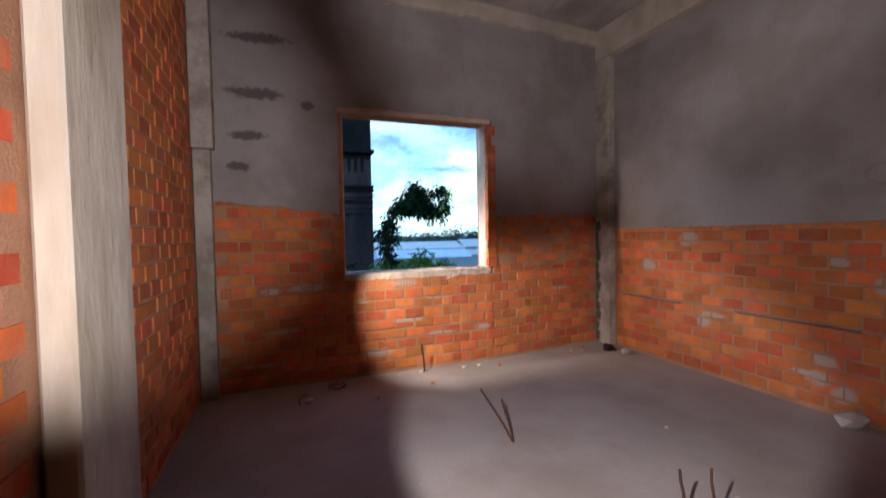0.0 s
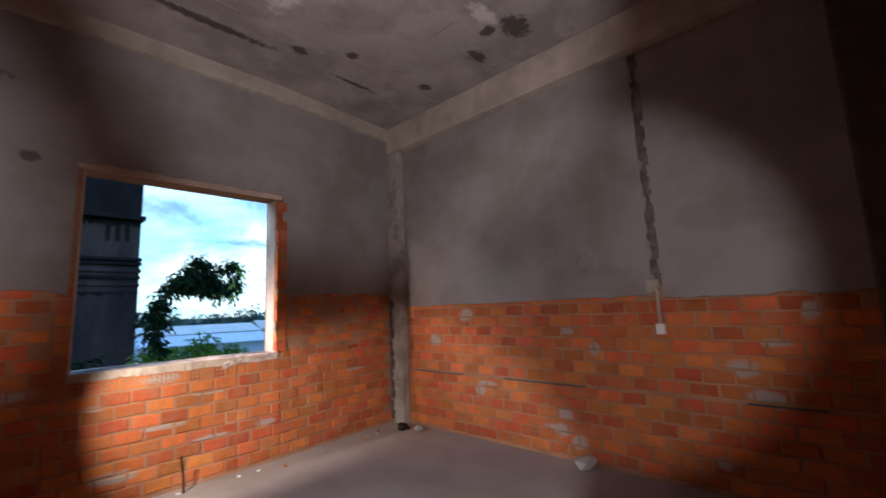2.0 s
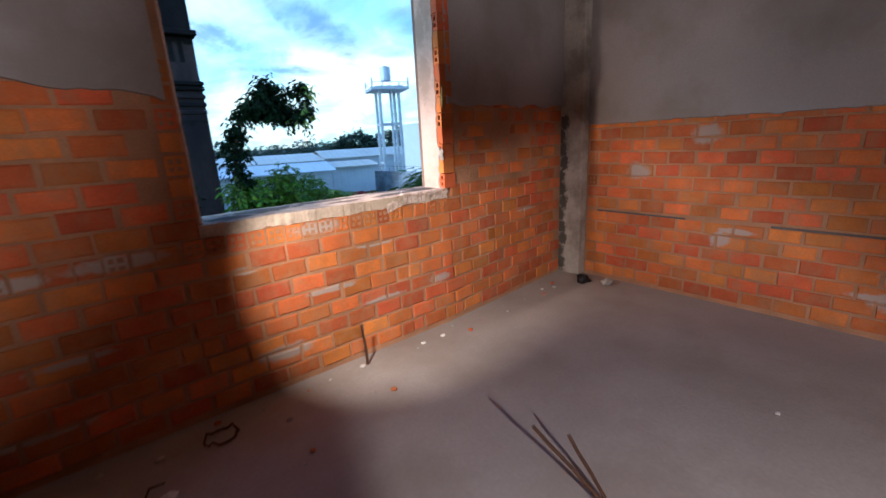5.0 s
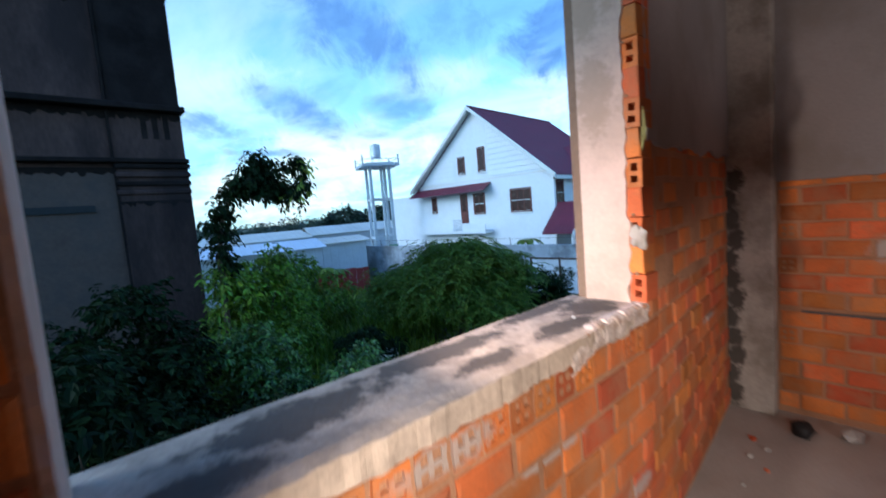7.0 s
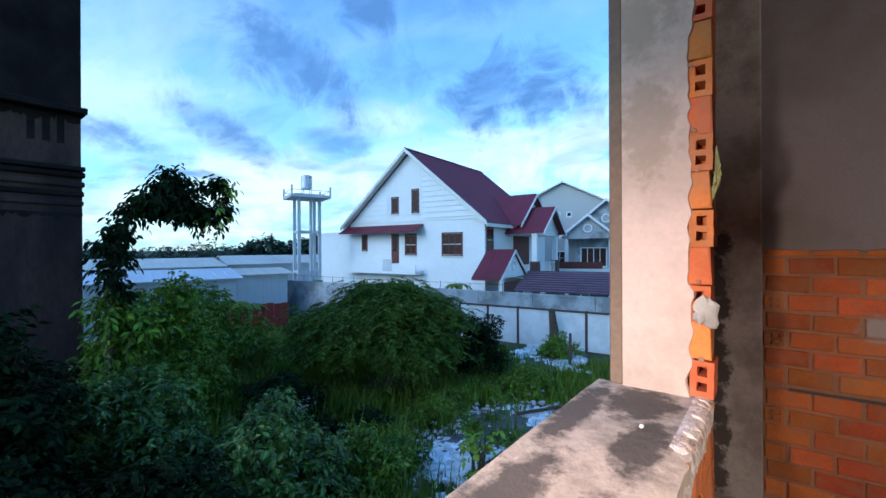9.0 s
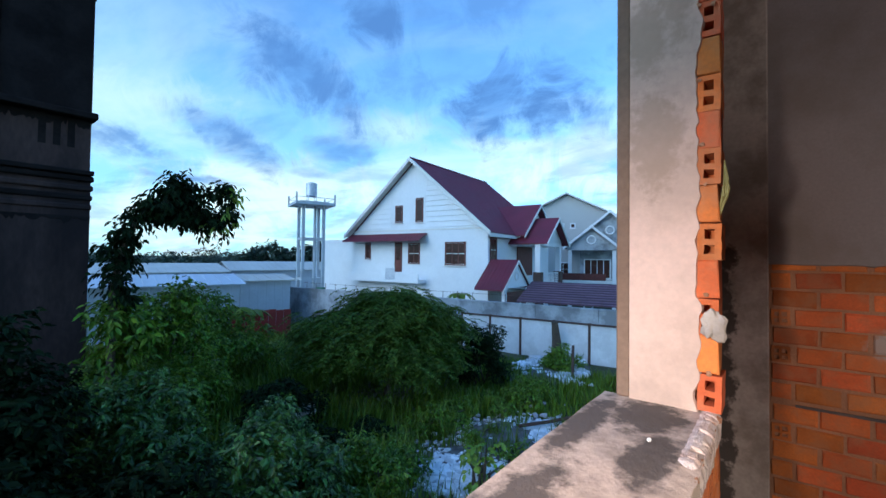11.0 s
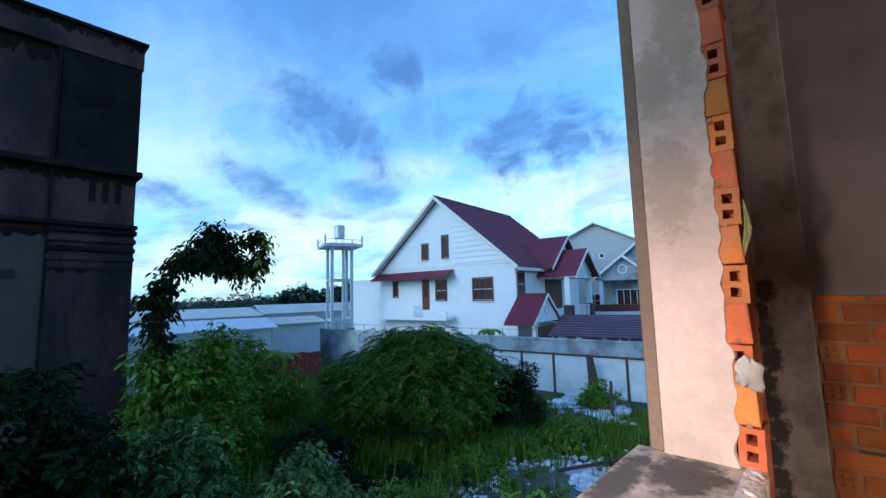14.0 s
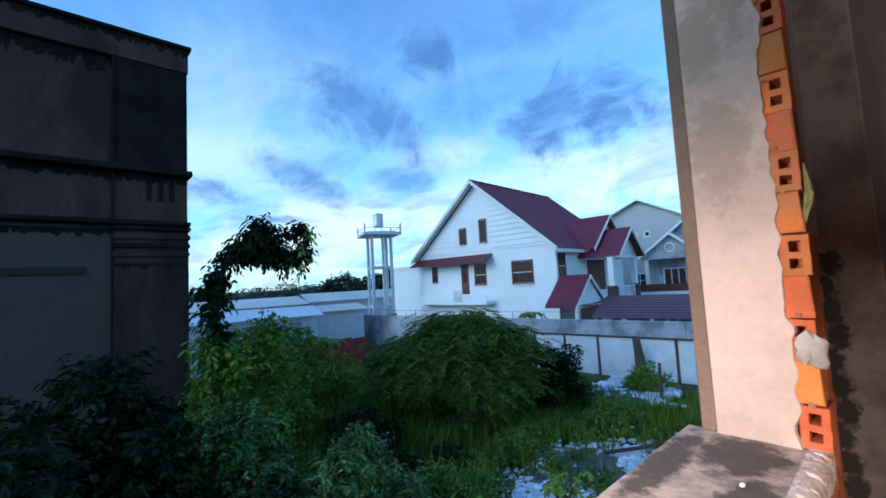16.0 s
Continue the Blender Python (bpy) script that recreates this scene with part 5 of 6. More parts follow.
    for (b0, b1, za, zb, out, nm) in ((3.6, 10.6, 6.1, 3.45, 0.4, "dormer"), (3.4, 8.9, 4.8, 2.8, -1.5, "dormer")):
        mid = (b0 + b1) / 2
        d = part(nm, boxes((out + 0.1, 4.0, b0 + 0.35, b1 - 0.35, zb - 0.35 - G, zb - G + 0.1)), M_HOUSE, a)
        for s in (b0, b1):
            bm = bmesh.new()
            slab(bm, (out - 0.5, s, zb - 0.15 - G), (4.5, s, zb - 0.15 - G), (0, mid - s, za - zb + 0.15), 0.09)
            part("roof", bm, M_ROOF, d)
            bm = bmesh.new()
            slab(bm, (out - 0.57, s, zb - 0.17 - G), (out - 0.5, s, zb - 0.17 - G), (0, mid - s, za - zb + 0.15), 0.22)
            part("bargeboard", bm, M_TRIM, d)
        bm = bmesh.new()
        f = [bm.verts.new(v) for v in ((out + 0.1, b0 + 0.3, zb - G), (out + 0.1, b1 - 0.3, zb - G), (out + 0.1, mid, za - 0.12 - G))]
        k = [bm.verts.new(v.co + Vector((0.15, 0, 0))) for v in f]
        bm.faces.new(f)
        bm.faces.new(k[::-1])
        for i in range(3):
            bm.faces.new((f[i], k[i], k[(i + 1) % 3], f[(i + 1) % 3]))
        part("gable_panel", bm, M_HOUSE, d)
    part("entrance", boxes((1.1, 1.18, 5.0, 8.2, 0.0 - G, 2.7 - G)), M_WOOD, a, "dark wooden entrance front")
    for b in (3.5, 8.1):
        p = part("column", boxes((-1.4, -1.0, b, b + 0.4, 0.4 - G, 2.6 - G)), M_HOUSE, a, "white porch column")
        part("plinth", boxes((-1.5, -0.9, b - 0.1, b + 0.5, 0, 0.4 - G)), M_POST, p, "dark stone plinth")
    porch = part("terrace", boxes((-1.4, 1.15, 3.6, 8.6, -0.9 - G, -0.6 - G)), M_TRIM, a)
    for i in range(14):
        part("baluster", boxes((-1.3, -1.25, 3.7 + i * 0.33, 3.76 + i * 0.33, -0.6 - G, 0.25 - G)), M_HOUSE, porch)
    part("handrail", boxes((-1.33, -1.21, 3.6, 8.6, 0.25 - G, 0.33 - G)), M_HOUSE, porch)
    # small gabled porch roof by the corner
    g = part("gate_porch", boxes((-1.0, -0.75, -1.7, -1.45, 0, -0.6 - G)), M_HOUSE, a, "small gabled gate porch")
    part("post", boxes((-1.0, -0.75, 2.05, 2.3, 0, -0.7 - G)), M_HOUSE, g)
    for s in (-2.15, 2.75):
        bm = bmesh.new()
        slab(bm, (-1.05, s, -0.65 - G), (1.1, s, -0.65 - G), (0, 0.3 - s, 2.0), 0.1)
        r = part("roof", bm, M_ROOF, g)
        ribs(r, (-1.05, s, -0.65 - G), (1.1, s, -0.65 - G), (0, 0.3 - s, 2.0), 8, M_ROOF)
        bm = bmesh.new()
        slab(bm, (-1.13, s, -0.67 - G), (-1.05, s, -0.67 - G), (0, 0.3 - s, 2.0), 0.2)
        part("bargeboard", bm, M_TRIM, g)
    bm = bmesh.new()
    f = [bm.verts.new(v) for v in ((-0.9, -1.8, -0.6 - G), (-0.9, 2.4, -0.6 - G), (-0.9, 0.3, 1.2 - G))]
    k = [bm.verts.new(v.co + Vector((0.12, 0, 0))) for v in f]
    bm.faces.new(f)
    bm.faces.new(k[::-1])
    for i in range(3):
        bm.faces.new((f[i], k[i], k[(i + 1) % 3], f[(i + 1) % 3]))
    part("gable_panel", bm, M_HOUSE, g)
    part("round_window", tube([(-0.93, 0.3 + 0.28 * math.cos(t * 0.5236), 0.2 - G + 0.28 * math.sin(t * 0.5236)) for t in range(13)], 0.05, 0.05, 6), M_TRIM, g)
    part("gate", boxes((-0.9, -0.84, -1.45, 2.05, 0.2, -0.85 - G)), M_WOOD, g, "dark brown wooden gate")
    return a


big_house()


def second_house():
    """A paler house further back, with a stepped gable and round windows."""
    a = anchor("grey_house", (43.3, 18.7, GZ), "pale grey gabled house with round gable windows", "house", rz=radians(-72))
    G = GZ
    bm = bmesh.new()
    gable_prism(bm, -6.5, 6.5, 0, 12, 0, 5.8 - G, 0, 8.9 - G, Matrix())
    part("wall", bm, M_HOUSEGREY, a)
    for s in (-7.0, 7.0):
        bm = bmesh.new()
        slab(bm, (s, -0.6, 5.65 - G), (s, 12.2, 5.65 - G), (-s, 0, 3.45), 0.14)
        part("roof", bm, M_TRIM, a)
    window_unit(a, -1.35, -0.25, 4.1 - G, 5.6 - G, 0, 2, 2, material=M_HOUSE)
    window_unit(a, 0.4, 1.0, 5.0 - G, 5.6 - G, 0, 1, 1, material=M_HOUSE)
    for x0, x1, yb, ze, zr in ((1.2, 8.0, -2.6, 4.0, 6.7), (0.0, 5.6, -4.6, 2.9, 5.0)):
        mid = (x0 + x1) / 2
        bm = bmesh.new()
        gable_prism(bm, x0 + 0.4, x1 - 0.4, yb, 0.2, 2.4 - G if yb < -4 else 0, ze - G, mid, zr - 0.2 - G, Matrix())
        w = part("gable_wing", bm, M_WALLGREY, a, "grey gabled front wing")
        for s in (x0, x1):
            bm = bmesh.new()
            slab(bm, (s, yb - 0.5, ze - 0.2 - G), (s, 0.3, ze - 0.2 - G), (mid - s, 0, zr - ze + 0.2), 0.12)
            part("roof", bm, M_ROOF2, w)
            bm = bmesh.new()
            slab(bm, (s, yb - 0.58, ze - 0.22 - G), (s, yb - 0.5, ze - 0.22 - G), (mid - s, 0, zr - ze + 0.2), 0.3)
            part("bargeboard", bm, M_HOUSE, w)
        part("round_window", tube([(mid + 0.42 * math.cos(t * 0.5236), yb - 0.06, ze + 0.55 - G + 0.42 * math.sin(t * 0.5236)) for t in range(13)], 0.09, 0.09, 6), M_HOUSE, w)
    for x in (0.5, 4.8):
        part("column", boxes((x, x + 0.35, -4.5, -4.15, 0, 2.6 - G)), M_HOUSE, a, "white porch column")
    window_unit(a, 2.0, 4.7, -0.6 - G, 1.5 - G, -2.62, 4, 1, material=M_HOUSE)
    window_unit(a, -1.1, 0.4, -0.5 - G, 1.1 - G, 0, 2, 2, material=M_HOUSE)
    part("terrace", boxes((-1.0, 4.8, -4.9, 0, -1.0 - G, -0.7 - G)), M_TRIM, a)
    part("hedge_box", boxes((-0.2, 4.2, -4.85, -4.5, -0.7 - G, 0.0 - G), bevel=0.05), M_WOOD, a, "dark red planted balustrade")


second_house()


def tile_roof():
    """A low carport roof of ribbed purple sheet beyond the yard wall."""
    a = anchor("carport", (23.5, 9.2, GZ), "carport with a ribbed purple sheet roof", "carport", rz=radians(-80))
    bm = bmesh.new()
    slab(bm, (-4.2, -1.6, 2.3), (4.6, -1.6, 2.3), (0, 3.4, 1.1), 0.08)
    r = part("roof", bm, M_ROOF2, a)
    for i in range(9):
        y = -1.6 + 3.4 * i / 9
        part("batten", boxes((-4.2, 4.6, y, y + 0.10, 2.28 + 1.1 * i / 9, 2.36 + 1.1 * i / 9)), M_BATTEN_LIT, r, "raised batten, coloured paler as if lit")
    for x in (-4.0, 0, 4.4):
        for y in (-1.4, 1.7):
            part("post", tube([(x, y, 0), (x, y, 2.35 if y < 0 else 3.3)], 0.05, 0.05), M_STEELPALE, a)


tile_roof()


def water_tower():
    a = anchor("water_tower", (18.0, 31.4, GZ), "pale concrete water tower with a steel tank", "water tower", rz=radians(-20))
    top = 5.75 - GZ
    for x in (-0.85, 0.85):
        for y in (-0.85, 0.85):
            part("leg", boxes((x - 0.12, x + 0.12, y - 0.12, y + 0.12, 0, top)), M_TOWER, a)
    for z in (3.0, 6.4):
        part("brace", boxes((-0.85, 0.85, -0.93, -0.77, z, z + 0.2), (-0.85, 0.85, 0.77, 0.93, z, z + 0.2), (-0.93, -0.77, -0.77, 0.77, z, z + 0.2), (0.77, 0.93, -0.77, 0.77, z, z + 0.2)), M_TOWER, a)
    part("platform", boxes((-1.65, 1.65, -1.65, 1.65, top, top + 0.22), (-1.2, 1.2, -1.2, 1.2, top + 0.22, top + 0.34)), M_TOWER, a)
    for x in (-1.58, 1.58):
        for y in (-1.58, 1.58):
            part("rail_post", boxes((x - 0.06, x + 0.06, y - 0.06, y + 0.06, top + 0.2, top + 0.95)), M_TOWER, a)
    for s in (-1.58, 1.58):
        part("rail", tube([(-1.58, s, top + 0.6), (1.58, s, top + 0.6)], 0.025, 0.025), M_STEELPALE, a)
        part("rail", tube([(s, -1.58, top + 0.6), (s, 1.58, top + 0.6)], 0.025, 0.025), M_STEELPALE, a)
    for k in range(4):
        t = k * math.pi / 2 + 0.78
        part("tank_leg", tube([(0.5 * math.cos(t), 0.5 * math.sin(t), top + 0.3), (0.42 * math.cos(t), 0.42 * math.sin(t), top + 0.95)], 0.03, 0.03), M_STEELPALE, a)
    bm = tube([(0, 0, top + 0.9), (0, 0, top + 0.96), (0, 0, top + 1.94), (0, 0, top + 2.0), (0, 0, top + 2.1)], 0.46, 0.46, 20)
    for v in bm.verts:
        if v.co.z > top + 2.05:
            v.co.x *= 0.25
            v.co.y *= 0.25
    tank = part("tank", bm, M_STEELPALE, a, "ribbed stainless steel tank")
    for k in range(5):
        part("rib", tube([(0, 0, top + 1.05 + k * 0.2), (0, 0, top + 1.08 + k * 0.2)], 0.475, 0.475, 20), M_STEELPALE, tank)
    part("pipe", tube([(0.25, -0.3, 0), (0.25, -0.3, top)], 0.13, 0.13), M_TOWER, a)
    b = anchor("barrel", (17.6, 29.3, GZ), "green plastic water barrel at the tower foot", "barrel")
    part("body", tube([(0, 0, 1.6), (0, 0, 1.7), (0, 0, 2.3), (0, 0, 2.45)], 0.42, 0.38, 16), M_BARREL, b)
    part("stand", boxes((-0.5, 0.5, -0.5, 0.5, 0, 1.6)), M_TOWER, b)


water_tower()


def shed(x0, x1, y0, y1, h, rise, label, rz=0.0, roof=M_SHED):
    cx, cy = (x0 + x1) / 2, (y0 + y1) / 2
    a = anchor("shed", (cx, cy, GZ), label, "shed", "sheet metal sheds", rz)
    w, d = (x1 - x0) / 2, (y1 - y0) / 2
    bm = bmesh.new()
    prof = ((-d, 0), (d, 0), (d, h), (0, h + rise), (-d, h))
    f, k = [bm.verts.new((-w, y, z)) for y, z in prof], [bm.verts.new((w, y, z)) for y, z in prof]
    bm.faces.new(f)
    bm.faces.new(k[::-1])
    for i in range(5):
        bm.faces.new((f[i], k[i], k[(i + 1) % 5], f[(i + 1) % 5]))
    bmesh.ops.recalc_face_normals(bm, faces=bm.faces[:])
    part("wall", bm, M_SHED, a)
    for s in (-d - 0.3, d + 0.3):
        bm = bmesh.new()
        slab(bm, (-w - 0.3, s, h - 0.02), (w + 0.3, s, h - 0.02), (0, -s, rise + 0.12), 0.08)
        r = part("roof", bm, roof, a)
        ribs(r, (-w - 0.3, s, h - 0.02), (w + 0.3, s, h - 0.02), (0, -s, rise + 0.12), int((x1 - x0) / 0.6), roof)
    ribs(a, (-w, -d - 0.01, 0.1), (w, -d - 0.01, 0.1), (0, 0, h - 0.2), int((x1 - x0) / 0.5), M_SHED)
    return a


shed(3.0, 10.3, 27.2, 33.0, 3.25, 0.4, "low pale blue sheet metal shed with a flat gable roof", radians(-12))
shed(10.7, 14.0, 27.4, 32.0, 3.35, 0.2, "small pale sheet metal lean-to shed", radians(-12), M_SHEDROOF)
shed(-2.0, 16.0, 42.0, 52.0, 3.5, 0.6, "long warehouse with a dusty sheet roof", radians(-10), M_SHEDROOF)
shed(16.5, 27.0, 40.0, 47.0, 3.6, 0.7, "pale blue sheet metal warehouse behind the tower", radians(-12), M_SHEDROOF)

red = anchor("red_fence", (9.6, 23.7, GZ), "dark red sheet metal fence by the sheds", "fence", rz=radians(-25))
for i in range(8):
    part("sheet", boxes((-1.7 + i * 0.42, -1.29 + i * 0.42, -0.02 + 0.01 * (i % 2), 0.02 + 0.01 * (i % 2), 0.05, 1.75 + 0.03 * (i % 3))), M_REDSHEET, red)


def yard_wall():
    p, q = Vector((17.75, 3.4, GZ)), Vector((14.55, 31.5, GZ))
    d = q - p
    a = anchor("yard_wall", p, "long grey weathered yard wall with white lower panels", "wall", rz=math.atan2(d.y, d.x))
    a["kind"] = "structure"
    L_ = d.length
    n = 9
    for i in range(n):
        part("panel", boxes((L_ * i / n + 0.01, L_ * (i + 1) / n - 0.01, 0.0, 0.14, 0, 2.55)), M_WALLGREY, a)
        part("coping", boxes((L_ * i / n + 0.01, L_ * (i + 1) / n - 0.01, -0.05, 0.19, 2.55, 2.65)), M_WALLGREY, a)
    for i in range(6):
        part("white_panel", boxes((0.1 + i * 1.75, 1.72 + i * 1.75, 0.15, 0.30, 0.0, 1.86)), M_WALLWHITE, a, "white rendered lower panel")
        part("pier", boxes((1.73 + i * 1.75, 1.84 + i * 1.75, 0.15, 0.34, 0.0, 1.95), bevel=0.01), M_POST, a)
    part("cap", boxes((0.0, 10.6, 0.14, 0.36, 1.86, 1.92)), M_POST, a, "dark weathered capping")
    for i in range(26):
        part("spike", tube([(1.0 + i, 0.07, 2.6), (1.0 + i, 0.07, 3.1)], 0.018, 0.014, 5), M_POST, a)
    part("wire", tube([(1.0, 0.07, 3.05), (13, 0.07, 3.02), (26, 0.07, 3.05)], 0.01, 0.01, 4), M_POST, a)


yard_wall()
barrier = anchor("fence_post", (13.6, 6.35, GZ), "thin rusty post standing by the yard wall", "post")
part("shaft", tube([(0, 0, 0), (0.05, 0, 1.5)], 0.06, 0.06), M_POST, barrier)
stump = anchor("burnt_stump", (16.1, 8.1, GZ), "dark bare tree stump against the white wall", "stump")
part("trunk", tube([(0, 0, 0), (0.1, 0.05, 1.0), (-0.05, 0.1, 2.0)], 0.3, 0.16, 8), M_BARK, stump)


def old_building():
    """The mould-stained neighbour: banded facade, pier at the corner, recessed panel with slots."""
    Y = 13.7
    a = anchor("old_building", (-7.0, Y, GZ), "old mould-stained unpainted concrete building with ledges", "building")
    X1, X0 = -0.36 + 7.0, -9.0
    T = 8.75 - GZ
    led1, led2 = 4.85 - GZ, 3.40 - GZ
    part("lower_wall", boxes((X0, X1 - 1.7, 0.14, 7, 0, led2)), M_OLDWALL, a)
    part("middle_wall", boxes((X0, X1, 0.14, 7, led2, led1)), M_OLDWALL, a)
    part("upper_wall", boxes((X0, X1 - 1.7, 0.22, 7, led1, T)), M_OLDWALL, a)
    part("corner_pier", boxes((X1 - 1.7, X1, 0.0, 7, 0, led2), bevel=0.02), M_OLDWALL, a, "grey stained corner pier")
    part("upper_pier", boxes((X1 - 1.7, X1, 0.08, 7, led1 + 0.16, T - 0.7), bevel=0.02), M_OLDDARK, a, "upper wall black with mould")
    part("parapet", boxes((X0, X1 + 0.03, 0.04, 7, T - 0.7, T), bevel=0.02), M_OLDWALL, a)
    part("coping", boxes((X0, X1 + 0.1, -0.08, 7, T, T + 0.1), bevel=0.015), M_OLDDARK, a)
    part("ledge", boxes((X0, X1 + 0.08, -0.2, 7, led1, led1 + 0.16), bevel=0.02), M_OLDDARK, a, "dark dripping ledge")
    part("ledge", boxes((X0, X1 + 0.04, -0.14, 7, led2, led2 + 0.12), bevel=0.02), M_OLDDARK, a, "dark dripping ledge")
    for i in range(4):
        z = led2 - 0.16 - i * 0.24
        part("moulding", boxes((X1 - 1.75, X1 + 0.05 - 0.01 * i, -0.09 + 0.015 * i, 0.1, z, z + 0.14), bevel=0.03), M_OLDWALL if i % 2 else M_OLDDARK, a)
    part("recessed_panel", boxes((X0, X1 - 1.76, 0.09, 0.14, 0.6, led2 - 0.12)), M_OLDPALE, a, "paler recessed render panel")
    # no recess is cut: black strips on the panel paint the slots' inner shade
    for x in (X1 - 3.75, X1 - 5.45, X1 - 7.15):
        part("slot", boxes((x, x + 1.5, 0.03, 0.1, 2.10 - GZ, 2.28 - GZ)), M_BLACK, a, "narrow ventilation slot, its inner shade a black strip")
    face = lambda y0: (lambda x, z, d: (x, y0 - d, z))
    for x0, x1, y0, top, drop, reach, seed in ((X0, X1, 0.14, led1, 0.20, 0.22, 31), (X0, X1 - 1.76, 0.09, led2 - 0.12, 0.16, 0.16, 32), (X0, X1, 0.04, T, 0.16, 0.22, 33),
                                               (X1 - 1.7, X1, 0.0, led2 - 1.05, 0.10, 0.14, 34), (X0, X1 - 1.72, 0.22, T - 0.7, 0.35, 0.5, 35)):
        ragged_sheet("mould_streak", M_OLDDARK, a, x0, x1, top - drop, top, face(y0), thick=0.012, step=0.05, amp=reach, seed=seed, label="black mould dripping below the ledge")
    part("upright_joint", boxes((X1 - 1.76, X1 - 1.70, 0.02, 0.2, 0.6, T - 0.7)), M_OLDDARK, a)
    for i in range(3):
        part("drip_stain", boxes((X1 - 1.0 + i * 0.27, X1 - 0.86 + i * 0.27, 0.131, 0.14, led1 - 0.75, led1)), M_OLDDARK, a)


old_building()

# ---- bricks: each one its own piece ----
BRICKS = [brick_mesh(0.182 * s, 0.03, 0.086 * h, 0.006, i) for i, (s, h) in enumerate(((1, 1), (0.98, 0.97), (1.01, 1.02), (0.96, 1.0)))]
HALF = [brick_mesh(0.086, 0.03, 0.084, 0.006, 20 + i) for i in range(2)]
HOLLOW = hollow_mesh(0.082, 0.084, 0.05, 2, 2)
SPLIT = hollow_mesh(0.054, 0.096, 0.098, 1, 2)
JAMB = [brick_mesh(0.056, 0.098, 0.098, 0.003, 30 + i) for i in range(2)]
lay = random.Random(12)


def put_brick(parent, me, p, turn, name="brick"):
    ob = bpy.data.objects.new(name, me)
    scene.collection.objects.link(ob)
    ob.parent = parent
    ob.location = p
    ob.rotation_euler = (lay.uniform(-.006, .006), lay.uniform(-.02, .02), turn + lay.uniform(-.008, .008))
    return ob


def proud():
    return lay.uniform(-0.003, 0.005)


# north wall, up to the plaster
for row in range(17):
    z = 0.03 + ROW * (row + 0.5)
    off = (row % 2) * PITCH / 2 + lay.uniform(-.01, .01)
    x = LEFT + 0.22 + off
    while x < EAST - 0.17:
        lim = 1.74 if x < WX0 else 1.60
        clear = x + 0.09 < WX0 - 0.11 or x - 0.09 > WX1 + 0.05
        under = WX0 - 0.1 < x < WX1 + 0.02
        if row == 8 and x < WX0 - 0.1:
            pass
        elif z < 0.83 or (z < WZ0 and not under) or (clear and z > WZ0 and z < lim):
            if lay.random() < 0.94:
                put_brick(wall_north, BRICKS[lay.randrange(4)], (x + lay.uniform(-.004, .004), skew(x) + proud(), z + lay.uniform(-.003, .003)), 0.085 * (x > WX1))
            else:
                for s in (-0.046, 0.046):
                    put_brick(wall_north, HALF[lay.randrange(2)], (x + s, skew(x + s) + proud(), z), 0.085 * (x > WX1))
        elif z < lim and z > WZ0 and WX1 - 0.02 < x - 0.09 <= WX1 + 0.05:
            put_brick(wall_north, BRICKS[1], (WX1 + 0.095 + 0.01, skew(WX1 + 0.1) + proud(), z), 0.085)
        x += PITCH
x = LEFT + 0.20
while x < WX0 - 0.11:                    # the same course of brick ends runs on to the corner
    put_brick(wall_north, HOLLOW if lay.random() < 0.75 else HALF[lay.randrange(2)], (x, proud(), 0.88), 0, "end_brick")
    x += 0.0955
x = WX0 - 0.06
while x < WX1 + 0.0:                       # a course of brick ends below the sill mortar
    put_brick(wall_north, HOLLOW if x < WX1 - 0.35 or lay.random() < 0.3 else HALF[lay.randrange(2)], (x, proud(), 0.885), 0, "end_brick")
    x += 0.0955
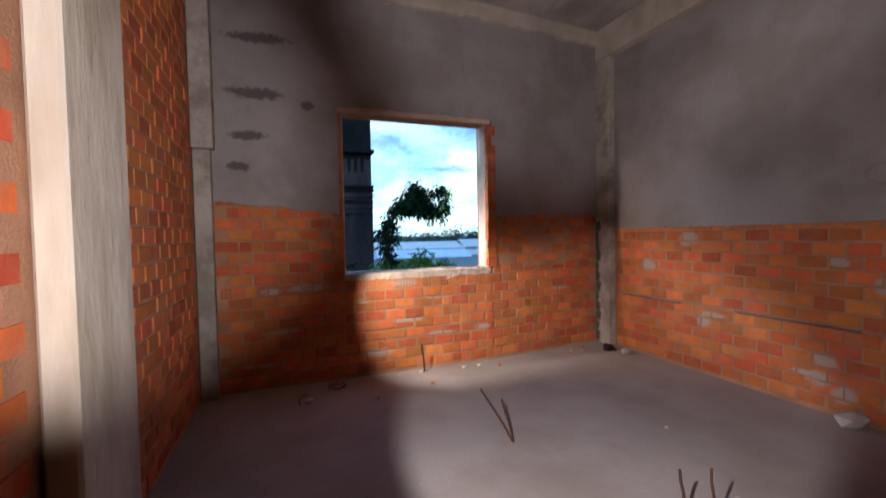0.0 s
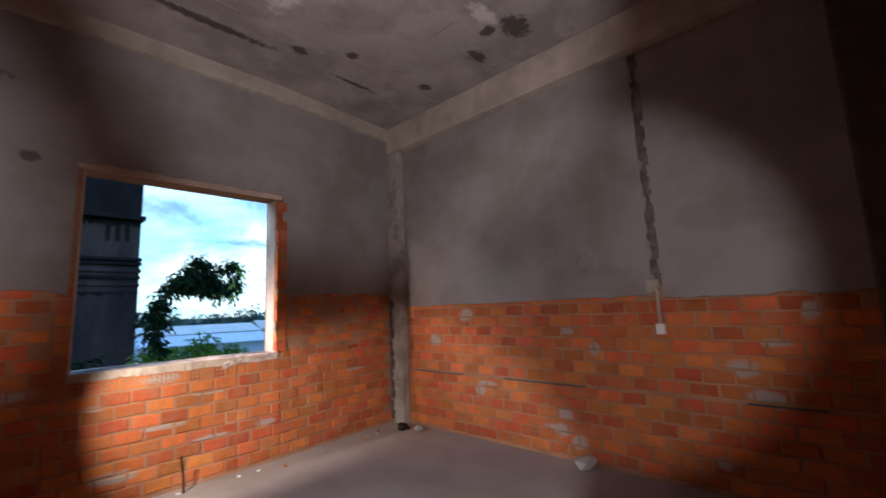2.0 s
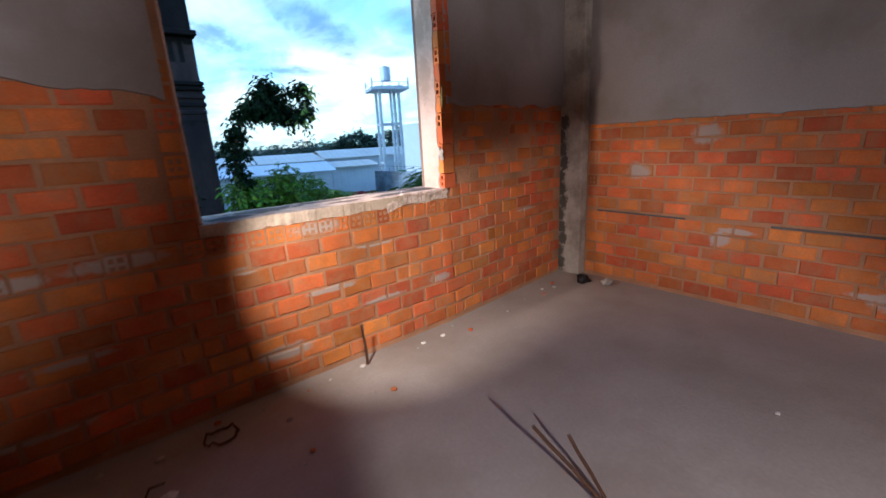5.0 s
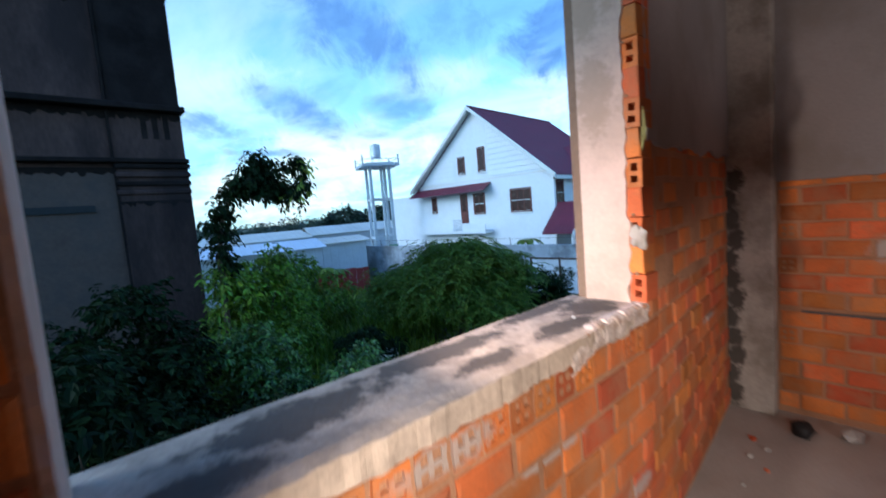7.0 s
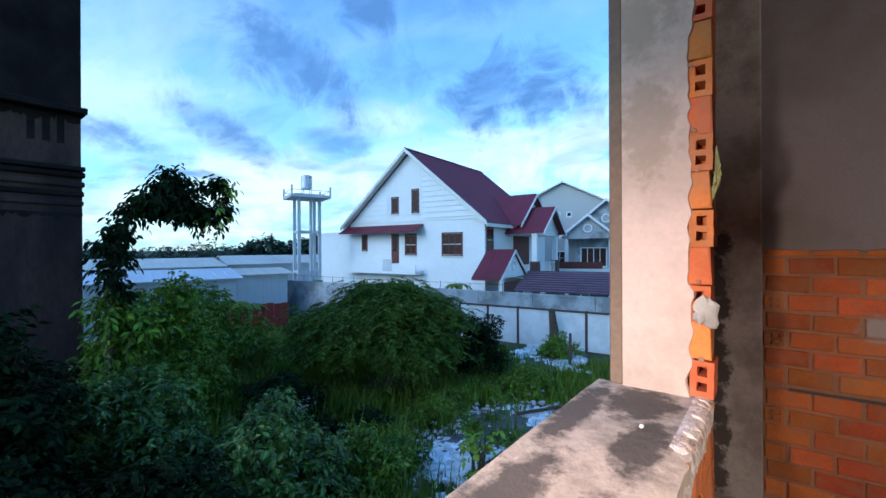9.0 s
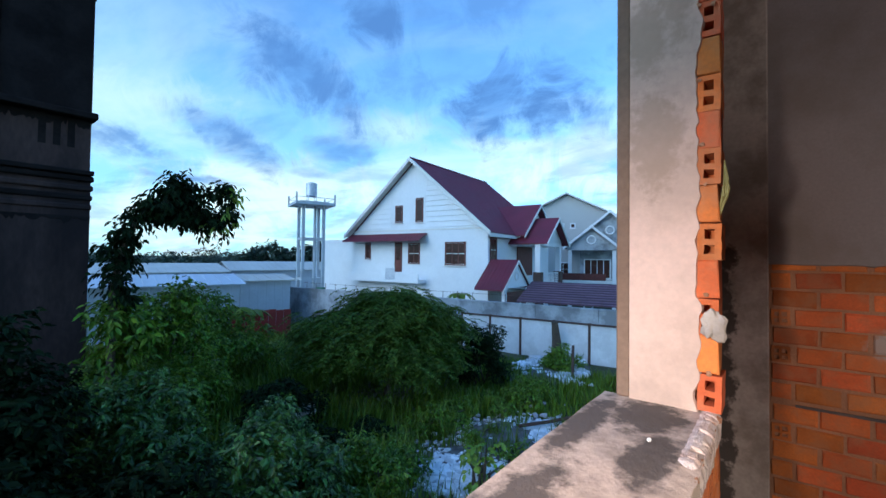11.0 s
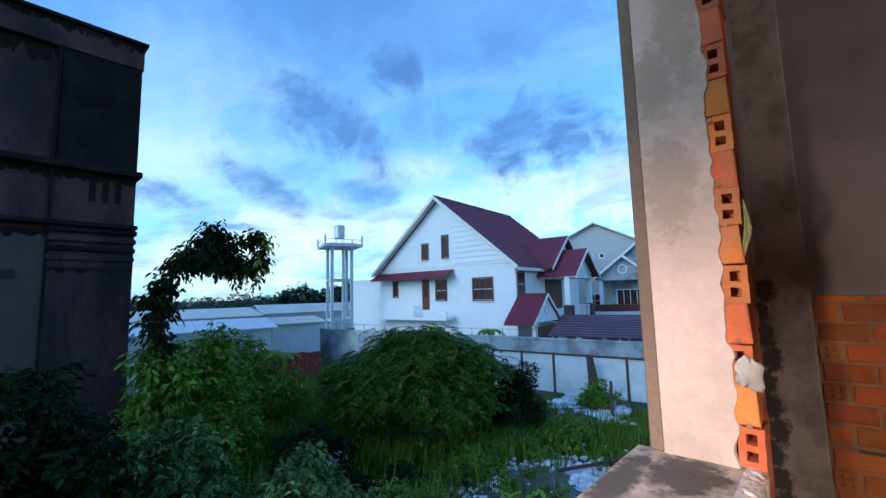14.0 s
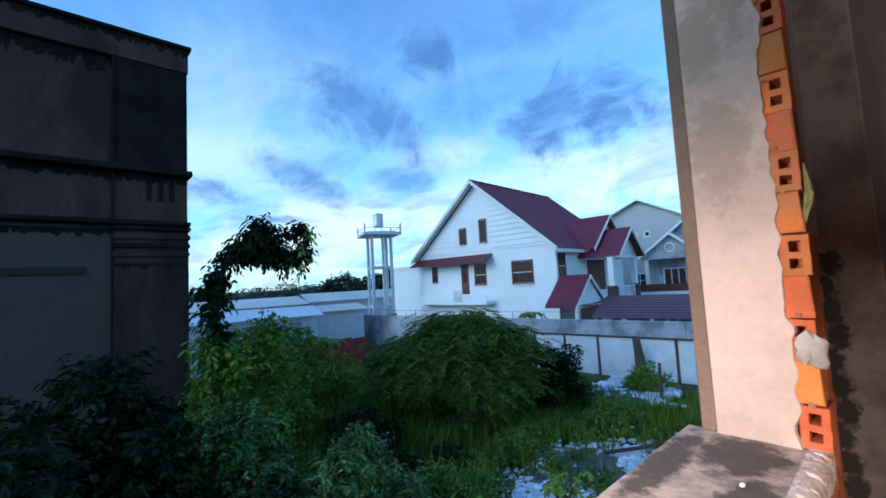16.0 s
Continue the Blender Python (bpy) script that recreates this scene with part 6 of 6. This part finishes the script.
for i in range(7):                         # brick ends on the wall face beside the opening
    put_brick(wall_north, HOLLOW if i % 2 == 0 else HALF[0], (WX0 - 0.062, proud(), WZ0 + 0.08 + i * 0.1), 0, "end_brick")

# broken brick ends down both sides of the opening
for i in range(15):
    z = WZ0 + 0.052 + i * 0.1
    me = SPLIT if i % 2 == 0 else JAMB[i % 4 // 2]
    for x, turn in ((WX1 + 0.005 + lay.uniform(-.002, .003), -math.pi / 2),):
        put_brick(wall_north, me, (x, 0.021 + lay.uniform(-.004, .004), z + lay.uniform(-.002, .002)), turn, "end_brick")

# east wall, below the plaster
for row in range(14):
    z = 0.03 + ROW * (row + 0.5) + (0.02 if row > 5 else 0)
    if row % 2 == 0:
        put_brick(wall_east, HOLLOW if lay.random() < .8 else HALF[0], (EAST + proud(), -0.14, z), -math.pi / 2, "end_brick")
        y = -0.29
    else:
        y = -0.195
    while y > -4.15:
        if not (y < -2.9 and y > -3.1 and z > 1.35):
            put_brick(wall_east, BRICKS[lay.randrange(4)], (EAST + proud(), y + lay.uniform(-.004, .004), z + lay.uniform(-.003, .003)), -math.pi / 2)
        y -= PITCH

# west wall: bare brick to the ceiling, near stretch as pieces, the rest joined
spare = []
for row in range(37):
    z = 0.03 + ROW * (row + 0.5)
    y = -0.2 - (row % 2) * PITCH / 2
    while y > BACK + 0.2:
        if y > -1.86 and row < 32:
            put_brick(wall_west, BRICKS[lay.randrange(4)], (LEFT - proud(), y + lay.uniform(-.004, .004), z), math.pi / 2)
        elif not -2.52 < y < -1.8:
            spare.append((y, z))
        y -= PITCH
for row in range(13):
    z, y = 0.03 + ROW * (row + 0.5), -4.6 - (row % 2) * PITCH / 2
    while y > BACK + 0.1:
        spare.append((y, -z))
        y -= PITCH
bm = bmesh.new()
for y, z in spare:
    if z > 0:
        box(bm, LEFT - 0.02, LEFT + lay.uniform(-.003, .004), y - 0.09, y + 0.09, z - 0.043, z + 0.043)
    else:
        box(bm, EAST - lay.uniform(-.003, .004), EAST + 0.02, y - 0.09, y + 0.09, -z - 0.043, -z + 0.043)
tagged(part("brick_field", bm, M_BRICK_FAR, wall_west), kind="stuff")
